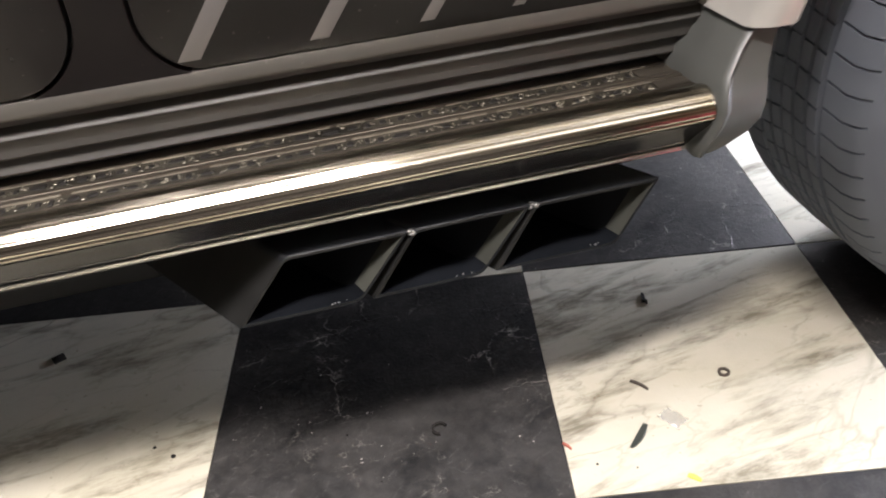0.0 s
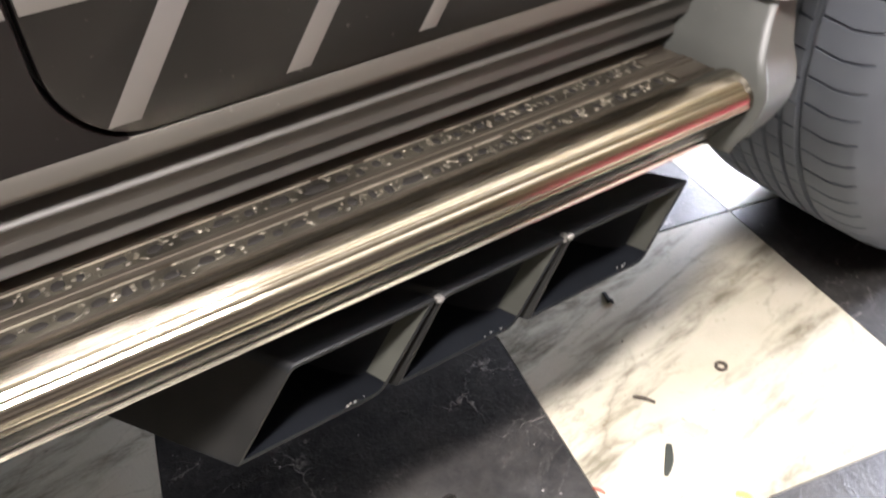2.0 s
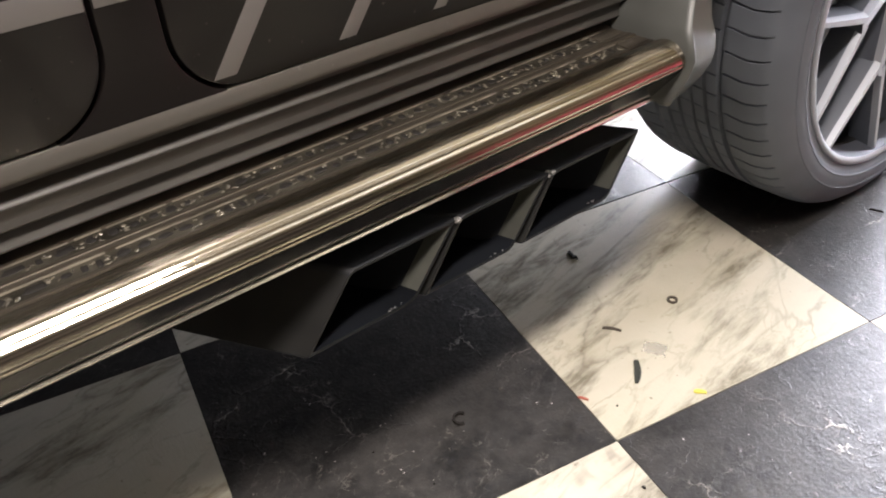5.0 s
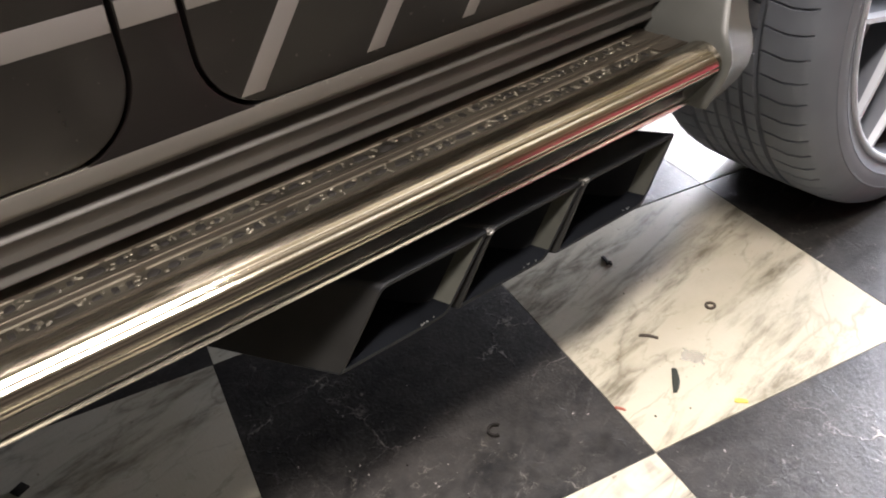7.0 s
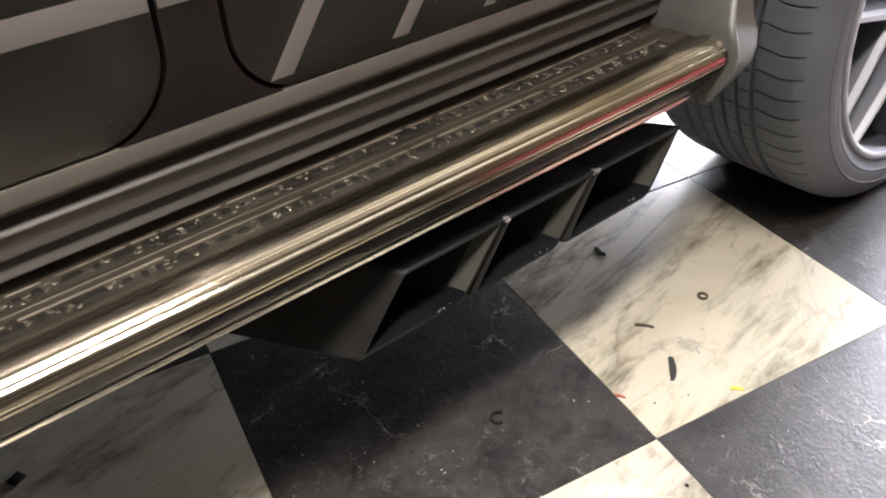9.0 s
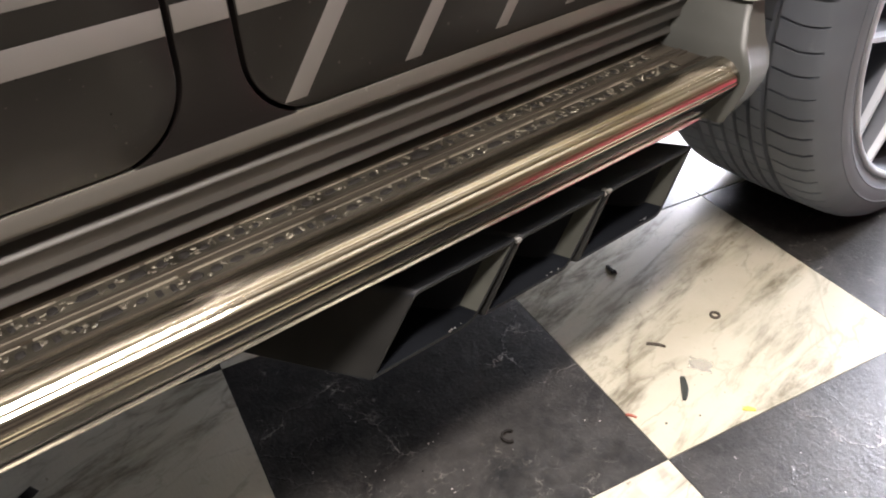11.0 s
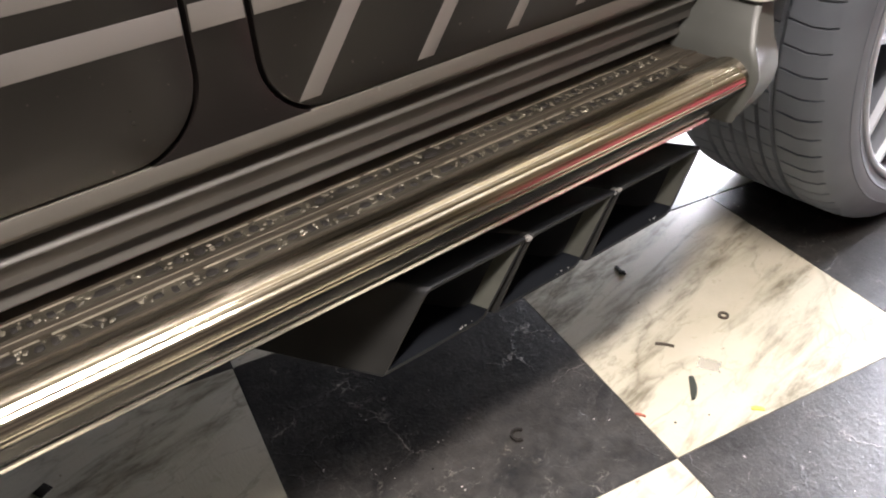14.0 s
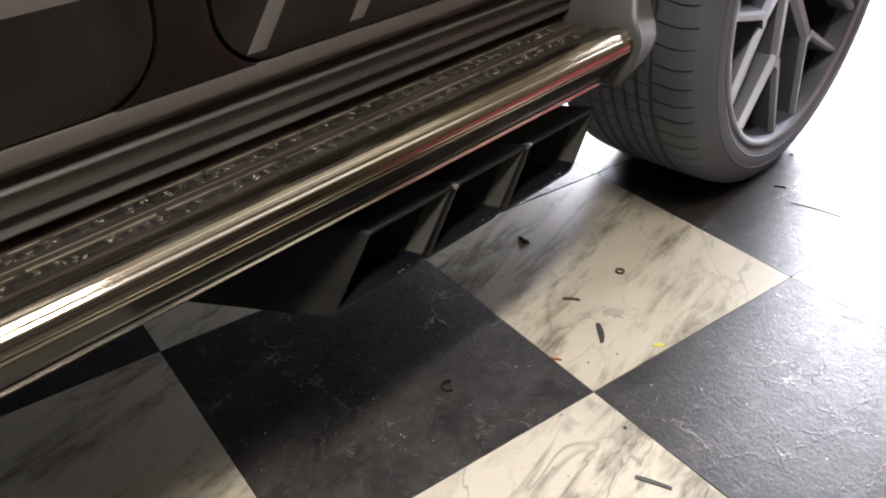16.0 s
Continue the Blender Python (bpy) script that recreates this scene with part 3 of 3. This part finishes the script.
INNER = [(0.302, 0.497), (0.335, 0.62), (0.405, 0.735), (0.52, 0.825), (0.66, 0.872), (0.80, 0.885), (0.94, 0.872), (1.08, 0.825), (1.195, 0.735), (1.265, 0.62), (1.30, 0.45)]
OUTER = [(0.236, 0.497), (0.300, 0.607), (0.372, 0.735), (0.492, 0.865), (0.648, 0.935), (0.80, 0.950), (0.952, 0.935), (1.108, 0.865), (1.228, 0.735), (1.300, 0.607), (1.37, 0.45)]
rings = []
for (xi, zi), (xo, zo) in zip(INNER, OUTER):
    rings.append([bm.verts.new((xi + (xo - xi) * k, y, zi + (zo - zi) * k)) for k, y in SECTION])
n = len(SECTION)
for a, b in zip(rings, rings[1:]):
    for i in range(n):
        bm.faces.new((a[i], a[(i + 1) % n], b[(i + 1) % n], b[i]))
bm.faces.new(rings[0])
bm.faces.new(rings[-1][::-1])
part("wheel_arch_flare", bm, M_FLARE, car, "pale silver wheel arch flare", angle=50)
bm = bmesh.new()
rings = []
for k in range(25):
    a = radians(175 - 180 * k / 24)
    rings.append([bm.verts.new((WX + r * math.cos(a), y, WR + r * math.sin(a))) for r, y in ((0.484, 0.262), (0.484, 0.62), (0.49, 0.62), (0.49, 0.262))])
for a, b in zip(rings, rings[1:]):
    for i in range(4):
        bm.faces.new((a[i], a[(i + 1) % 4], b[(i + 1) % 4], b[i]))
part("wheel_arch_liner", bm, M_SEAL, car, "black plastic wheel arch liner")


# wheels
def build_wheel():
    hub = new("wheel")
    tagged(hub, "large grey multi-spoke wheel with a dusty, haze-paled low tyre")
    hub.parent = car
    blocks, per = 72, 4
    half = [(0.0, 0.394), (0.0095, 0.394), (0.0105, 0.3865), (0.0155, 0.3865), (0.0165, 0.394), (0.0345, 0.394), (0.0355, 0.387), (0.0410, 0.387), (0.0420, 0.394), (0.0595, 0.3938), (0.0605, 0.387), (0.0685, 0.387), (0.0695, 0.3935), (0.105, 0.3925), (0.126, 0.3895), (0.138, 0.3845),
            (0.148, 0.376), (0.1555, 0.365), (0.1588, 0.3565), (0.1600, 0.3560), (0.1602, 0.3545), (0.1594, 0.3540), (0.1602, 0.347), (0.1605, 0.342), (0.1598, 0.338), (0.1606, 0.3375), (0.1602, 0.3362), (0.1590, 0.3358), (0.1575, 0.333), (0.1570, 0.331), (0.1555, 0.3295), (0.1540, 0.3230), (0.1500, 0.3180)]
    half = [(y, r + max(0, r - 0.325) * 0.24) for y, r in half]
    prof = [(y, r) for y, r in half[::-1]] + [(-y, r) for y, r in half[1:]]
    frac = (0.0, 0.90, 0.925, 0.975)

    def radius(k, i, y, r):
        a = 2 * math.pi * (k // per + frac[k % per]) / blocks
        ay = abs(y)
        if 0.069 < ay < 0.130:
            a += 0.012 * math.sin((ay - 0.069) / 0.06 * 2.6)
            if k % per >= 2:
                r -= 0.0042
        elif 0.004 < ay < 0.060:
            a += 0.02 * (ay / 0.06)
            if k % per >= 2:
                r -= 0.0032
        return a, r

    bm = lathe_y(bmesh.new(), prof, blocks * per, radius)
    for v in bm.verts:
        if v.co.z < -WR + 0.0006:          # flattened where it stands on the floor
            v.co.y *= 1 + 0.5 * (-WR - v.co.z)
            v.co.z = -WR + 0.0006
    part("tyre", bm, M_RUBBER, hub, "dusty black road tyre with cut tread, paled by haze")
    lip = [(-0.150, 0.3175), (-0.1535, 0.3165), (-0.1545, 0.3135), (-0.152, 0.3100), (-0.142, 0.3065), (-0.130, 0.303), (-0.08, 0.296), (0.05, 0.286), (0.135, 0.304), (0.14, 0.316), (0.13, 0.316), (0.05, 0.294), (-0.08, 0.304), (-0.14, 0.313)]
    rim = part("rim", lathe_y(bmesh.new(), lip, 96), M_RIM, hub, "dark grey rim with bright machined edges")
    part("rim_edge", lathe_y(bmesh.new(), [(-0.1540, 0.3222), (-0.1566, 0.3205), (-0.1578, 0.3170), (-0.1570, 0.3125), (-0.1535, 0.3090), (-0.1500, 0.3150)], 96), M_RIMEDGE, hub)

    def arm(bm, r0, a0, r1, a1, w0, w1, y0, y1, depth):
        p0, p1 = [Vector((r * math.cos(radians(a)), r * math.sin(radians(a)))) for r, a in ((r0, a0), (r1, a1))]
        d = (p1 - p0).normalized()
        side = Vector((-d.y, d.x))
        ends = []
        for p, w, y in ((p0, w0, y0), (p1, w1, y1)):
            ring = []
            for s, yy in ((-0.80, y + depth), (-0.52, y + 0.010), (-0.26, y), (0.26, y), (0.52, y + 0.010), (0.80, y + depth)):
                q = p + side * w * s
                ring.append(bm.verts.new((q.x, yy, q.y)))
            ends.append(ring)
        for i in range(6):
            f = bm.faces.new((ends[0][i], ends[0][(i + 1) % 6], ends[1][(i + 1) % 6], ends[1][i]))
            f.material_index = 1 if i in (1, 2, 3) else 0
        bm.faces.new(ends[0])
        bm.faces.new(ends[1][::-1])

    for k in range(7):
        c = -162 + 360 / 7 * k
        arm(bm := bmesh.new(), 0.05, c, 0.172, c, 0.034, 0.028, -0.118, -0.140, 0.05)
        arm(bm, 0.155, c - 2, 0.308, c - 17, 0.0185, 0.0135, -0.138, -0.1485, 0.045)
        arm(bm, 0.155, c + 2, 0.308, c + 17, 0.0185, 0.0135, -0.1382, -0.1485, 0.045)
        part("spoke", bm, [M_RIM, M_RIMEDGE], hub, angle=20)
    part("hub_cap", lathe_y(bmesh.new(), [(-0.124, 0.001), (-0.124, 0.034), (-0.120, 0.038), (-0.11, 0.06), (-0.06, 0.07), (-0.06, 0.001)], 40, closed=False), M_RIM, hub)
    # black sheet put in for the shade deep behind the spokes
    part("barrel_liner", lathe_y(bmesh.new(), [(-0.118, 0.2985), (-0.06, 0.2935), (0.04, 0.2835), (0.046, 0.20), (0.05, 0.05), (0.054, 0.05), (0.05, 0.2860), (-0.06, 0.2955), (-0.118, 0.3005)], 64), M_SEAL, hub, "black sheet shading the inside of the rim barrel")
    part("brake_disc", lathe_y(bmesh.new(), [(-0.03, 0.08), (-0.03, 0.185), (-0.026, 0.188), (0.0, 0.188), (0.004, 0.185), (0.004, 0.08)], 64), M_STEEL, hub, "bare steel brake disc")
    return hub


wheel = build_wheel()
wheel.location = (WX, WY, WR)
for x, y, turn in ((WX - 2.87, WY, 0), (WX, 1.92, 180), (WX - 2.87, 1.92, 180)):
    copy_thing(wheel, pose(x, y, WR, 0, 0, turn))

# exhaust: three slanted tips side by side in one housing
exhaust = new("side_exhaust")
tagged(exhaust, "matt black three-outlet side exhaust with slanted tips")
exhaust.parent = car
EY, EZ0, EZ1 = 0.1325, 0.2635, 0.3440
# each outlet: left and right foot, and how far its left and right edge lean
OUTLETS = [(-0.339, -0.2035, 0.064, 0.0635), (-0.190, -0.0625, 0.0555, 0.060), (-0.047, 0.099, 0.0495, 0.051)]


def outlet(left, right, lean_l, lean_r):
    """One slanted tip: an open box whose mouth is a leaning parallelogram, narrowing inwards."""
    bm = bmesh.new()

    def ring(y, inset, z0, z1, dx):
        xl = lambda z: left + inset + dx + lean_l * (z - EZ0) / (EZ1 - EZ0)
        xr = lambda z: right - inset + dx + lean_r * (z - EZ0) / (EZ1 - EZ0)
        corners = [Vector(p) for p in ((xl(z0), z0), (xr(z0), z0), (xr(z1), z1), (xl(z1), z1))]
        out = []
        for i, rad in enumerate((0.003, 0.010, 0.003, 0.006)):
            p = corners[i]
            a, b = [(corners[j] - p).normalized() * rad for j in (i - 1, (i + 1) % 4)]
            for u in (0, 0.33, 0.67, 1):
                q = p + a * (1 - u) ** 2 + b * u ** 2
                out.append(bm.verts.new((q.x, y, q.y)))
        return out

    wall = 0.0045
    loops = (ring(0.40, 0.0, EZ0 + 0.006, EZ1 + 0.002, -0.67 * (0.40 - EY)),
             ring(EY + 0.001, 0.0, EZ0, EZ1, 0.0),
             ring(EY - 0.0008, 0.0012, EZ0 + 0.0012, EZ1 - 0.0012, 0.0),
             ring(EY - 0.0002, wall, EZ0 + wall, EZ1 - wall, 0.0),
             ring(0.275, wall, EZ0 + 0.008, EZ1 - 0.006, -0.058))
    for li, (a, b) in enumerate(zip(loops, loops[1:])):
        for i in range(16):
            f = bm.faces.new((a[i], a[(i + 1) % 16], b[(i + 1) % 16], b[i]))
            # lit and shaded copies of the coating, picked wall by wall
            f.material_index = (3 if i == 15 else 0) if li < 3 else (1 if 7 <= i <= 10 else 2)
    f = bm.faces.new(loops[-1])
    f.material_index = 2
    bm.faces.new(loops[0][::-1])
    return bm


for spec in OUTLETS:
    part("outlet", outlet(*spec), [M_EXHAUST, M_INNER_LIT, M_INNER_SHADED, M_SIDE_LIT], exhaust, "black slanted exhaust outlet", angle=25)
for k, (left, right, lean_l, lean_r) in enumerate(OUTLETS):
    rnd = random.Random(31 + k)
    if k < 2:
        bm, wx = bmesh.new(), right + lean_r + 0.0028
        for q in range(6):
            dy, dz, rad = rnd.uniform(0.0, 0.006), rnd.uniform(-0.005, 0.0), rnd.uniform(0.0014, 0.0030)
            bmesh.ops.create_icosphere(bm, subdivisions=2, radius=rad, matrix=pose(wx + rnd.uniform(-0.003, 0.003) - 0.67 * dy, EY + dy, EZ1 + dz) @ Matrix.Diagonal((1.5, 1.2, 0.7, 1)))
        part("weld_bead", bm, M_WELD, exhaust, "bare bright weld bead between the outlets")
    bm = bmesh.new()
    for q in range(4):
        bmesh.ops.create_icosphere(bm, subdivisions=1, radius=rnd.uniform(0.0004, 0.0012), matrix=pose(right - 0.010 - rnd.uniform(0, 0.022), EY + rnd.uniform(0.0005, 0.004), EZ0 + 0.0052) @ Matrix.Diagonal((rnd.uniform(0.8, 1.8), 1.0, 0.6, 1)))
    part("weld_spatter", bm, M_WELD, exhaust, "bare metal weld spatter on the bottom rim")
# unseen box behind the tips, sized to keep daylight off the left tiles
bm = bmesh.new()
box(bm, (-1.15, 0.40, 0.155), (-0.05, 0.655, 0.37), 0.05)
part("silencer", bm, M_EXHAUST, exhaust)

# ---- red tool cabinet across from the car, mirrored in the chrome ----
cabinet = thing("tool_cabinet", "plain red enamelled tool cabinet on the floor", "tool cabinet", m=pose(1.32, -1.24, 0.0, 0, 0, 42))
part("body", box(bmesh.new(), (-0.45, -0.28, 0.0), (0.45, 0.28, 0.55), 0.01), M_RED, cabinet)
for i in range(4):
    part("drawer", box(bmesh.new(), (-0.42, 0.281, 0.05 + i * 0.12), (0.42, 0.296, 0.155 + i * 0.12), 0.004), M_RED, cabinet)

# ---- suspended light troughs; the last two only hold added ceiling fill ----
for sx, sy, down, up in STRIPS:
    fit = thing("strip_light", "unseen long white suspended light trough, switched on", "ceiling light", "strip lights under the ceiling", pose(sx, sy, 2.75, 0, 0, ASKEW if down else 0))
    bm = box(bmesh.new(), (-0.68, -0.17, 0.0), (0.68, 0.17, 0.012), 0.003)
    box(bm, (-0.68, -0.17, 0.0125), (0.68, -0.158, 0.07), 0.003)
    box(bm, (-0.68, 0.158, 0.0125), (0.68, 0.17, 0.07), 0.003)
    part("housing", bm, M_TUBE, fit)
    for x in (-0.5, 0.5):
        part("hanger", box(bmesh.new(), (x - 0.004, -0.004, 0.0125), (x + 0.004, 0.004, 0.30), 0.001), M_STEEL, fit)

# ---- small litter on the floor ----


def bit(name, label, category, bm, material, x, y, turn=0.0, tilt=0.0):
    ob = new(name, mesh_of(name, bm, material))
    ob.matrix_world = pose(x, y, 0.0001, tilt, 0, turn)
    return tagged(ob, label, category)


def sliver(length, width, height, curl=0.0, seed=1):
    """A torn strip: tapering, slightly curled, with uneven edges."""
    bm, rnd, rings = bmesh.new(), random.Random(seed), []
    for k in range(7):
        s = k / 6
        w = width * (0.45 + 0.55 * math.sin(math.pi * (0.15 + 0.8 * s))) * rnd.uniform(0.85, 1.1) / 2
        y0, z0 = curl * math.sin(math.pi * s), 0.0
        x = (s - 0.5) * length
        rings.append([bm.verts.new(p) for p in ((x, y0 - w, z0), (x, y0 + w, z0), (x, y0 + w * 0.8, z0 + height), (x, y0 - w * 0.8, z0 + height * 0.8))])
    for a, b in zip(rings, rings[1:]):
        for i in range(4):
            bm.faces.new((a[i], a[(i + 1) % 4], b[(i + 1) % 4], b[i]))
    bm.faces.new(rings[0])
    bm.faces.new(rings[-1][::-1])
    return bm


def crumb(size, seed=1):
    """A small broken lump."""
    bm, rnd = bmesh.new(), random.Random(seed)
    bmesh.ops.create_icosphere(bm, subdivisions=1, radius=size / 2)
    for v in bm.verts:
        v.co *= rnd.uniform(0.7, 1.2)
        v.co.z = max(0.0, v.co.z * 0.6 + size * 0.2)
    return bm


def clip_mesh():
    """A small moulded clip: a bar with a broader notched head."""
    bm = box(bmesh.new(), (-0.0125, -0.0022, 0.0), (0.0050, 0.0022, 0.0036), 0.0006)
    box(bm, (0.0045, -0.0042, 0.0), (0.0085, 0.0042, 0.0044), 0.0007)
    box(bm, (0.0080, 0.0008, 0.0), (0.0125, 0.0040, 0.0030), 0.0006)
    return bm


def ring_mesh(r, thick, height):
    bm = bmesh.new()
    lathe_y(bm, [(-height / 2, r - thick), (-height / 2, r), (height / 2, r), (height / 2, r - thick)], 28)
    bmesh.ops.transform(bm, matrix=pose(0, 0, height / 2, 90), verts=bm.verts)
    return bm


bit("washer", "small dark metal washer lying on the floor tile", "washer", ring_mesh(0.0085, 0.0040, 0.0022), M_BROWN, 0.273, 0.133)
bit("plastic_clip", "small black plastic clip on the cream tile", "clip", clip_mesh(), M_DARKBIT, 0.241, 0.316, -104)
bit("rubber_sliver", "thin curled brown sliver of rubber", "scrap", sliver(0.028, 0.005, 0.003, 0.002, 4), M_BROWN, 0.153, 0.148, -55)
bit("plastic_sliver", "torn black sliver of plastic on the cream tile", "scrap", sliver(0.045, 0.010, 0.0025, 0.002, 5), M_GREENBIT, 0.113, 0.066, -138)
bit("plastic_sliver", "torn blunt grey sliver of plastic on the cream tile", "scrap", sliver(0.046, 0.0075, 0.0022, 0.001, 6), M_GREYBIT, -0.086, -0.147, -72)
bit("yellow_scrap", "tiny bright yellow plastic scrap", "scrap", sliver(0.017, 0.008, 0.002, 0.001, 7), M_YELLOW, 0.148, -0.016, -50)
bit("red_scrap", "tiny red plastic scrap", "scrap", sliver(0.015, 0.004, 0.002, 0.001, 8), M_REDBIT, 0.020, 0.079, -62)
bit("hair", "thin dark fibre lying on the black tile", "fibre", sliver(0.0915, 0.0020, 0.001, 0.004, 9), M_BROWN, 0.688, -0.032, -84)
bit("splinter", "short dark splinter on the black tile", "splinter", sliver(0.022, 0.004, 0.002, 0.001, 10), M_DARKBIT, 0.727, 0.055, -68)
# crumpled clear film
bm = bmesh.new()
bmesh.ops.create_grid(bm, x_segments=8, y_segments=6, size=0.5)
rnd = random.Random(21)
for v in bm.verts:
    edge = 1 - 0.25 * rnd.random()
    v.co = Vector((v.co.x * 0.036 * edge, v.co.y * 0.026 * edge, 0.0006 + 0.0030 * rnd.random() * (0.6 + 0.4 * math.sin(v.co.x * 9))))
bmesh.ops.solidify(bm, geom=bm.faces[:], thickness=0.0003)
bit("plastic_film", "crumpled scrap of clear plastic film", "scrap", bm, M_FILM, 0.168, 0.079, -60).visible_shadow = False
bit("plastic_chip", "flat dark square chip of plastic on the cream tile", "scrap", box(bmesh.new(), (-0.0095, -0.0085, 0.0), (0.0095, 0.0085, 0.0022), 0.0006), M_DARKBIT, -0.658, 0.492, 25)
for x, y, s in ((-0.480, 0.229, 0.007), (-0.505, 0.253, 0.006), (-0.030, -0.070, 0.006), (0.873, 0.096, 0.010), (0.045, 0.04, 0.004), (0.09, 0.02, 0.003), (0.20, 0.24, 0.003), (-0.22, 0.10, 0.003), (-0.25, 0.19, 0.003)):
    bit("crumb", "small dark crumb of debris on the floor", "debris", crumb(s, int(1000 * x) % 97), M_DARKBIT, x, y)

# broken ring, C-shaped
bm, rings = bmesh.new(), []
for k in range(15):
    a = radians(40 + 240 * k / 14)
    rings.append([bm.verts.new((math.cos(a) * r, math.sin(a) * r, z)) for r, z in ((0.0075, 0.0), (0.0115, 0.0), (0.011, 0.004), (0.008, 0.004))])
for a, b in zip(rings, rings[1:]):
    for i in range(4):
        bm.faces.new((a[i], a[(i + 1) % 4], b[(i + 1) % 4], b[i]))
bm.faces.new(rings[0])
bm.faces.new(rings[-1][::-1])
bit("split_ring", "black C-shaped split ring on the black tile", "clip", bm, M_DARKBIT, -0.129, 0.160, -20)

# ---- floor tiles ----
def tile_mesh(material):
    h = TILE / 2 - 0.0006
    bm = bmesh.new()
    rings = [[bm.verts.new((sx * (h - d), sy * (h - d), z)) for sx, sy in ((-1, -1), (1, -1), (1, 1), (-1, 1))] for d, z in ((0, -0.004), (0, 0.0))]
    for a, b in zip(rings, rings[1:]):
        for i in range(4):
            bm.faces.new((a[i], a[(i + 1) % 4], b[(i + 1) % 4], b[i]))
    bm.faces.new(rings[-1])
    bm.faces.new(rings[0][::-1])
    return mesh_of("tile", bm, material, smooth=False)


TILES = (tile_mesh(M_WHITE), tile_mesh(M_BLACK))
for i in range(-12, 5):
    for j in range(-6, 7):
        ob = new("tile", TILES[(i + j) % 2])
        ob.parent = floor
        wide = 1.011 if i == -1 else 1.0          # one column laid with slightly wider joints
        shift = -0.005 if i < -1 else (-0.0025 if i == -1 else 0.0)
        ahead = 0.003 if i >= 0 and j >= 1 else 0.0          # an open joint under the car
        ob.matrix_basis = pose((i + 0.5) * TILE + shift, (j + 0.5) * TILE + ahead, 0) @ Matrix.Diagonal((wide, 1, 1, 1))
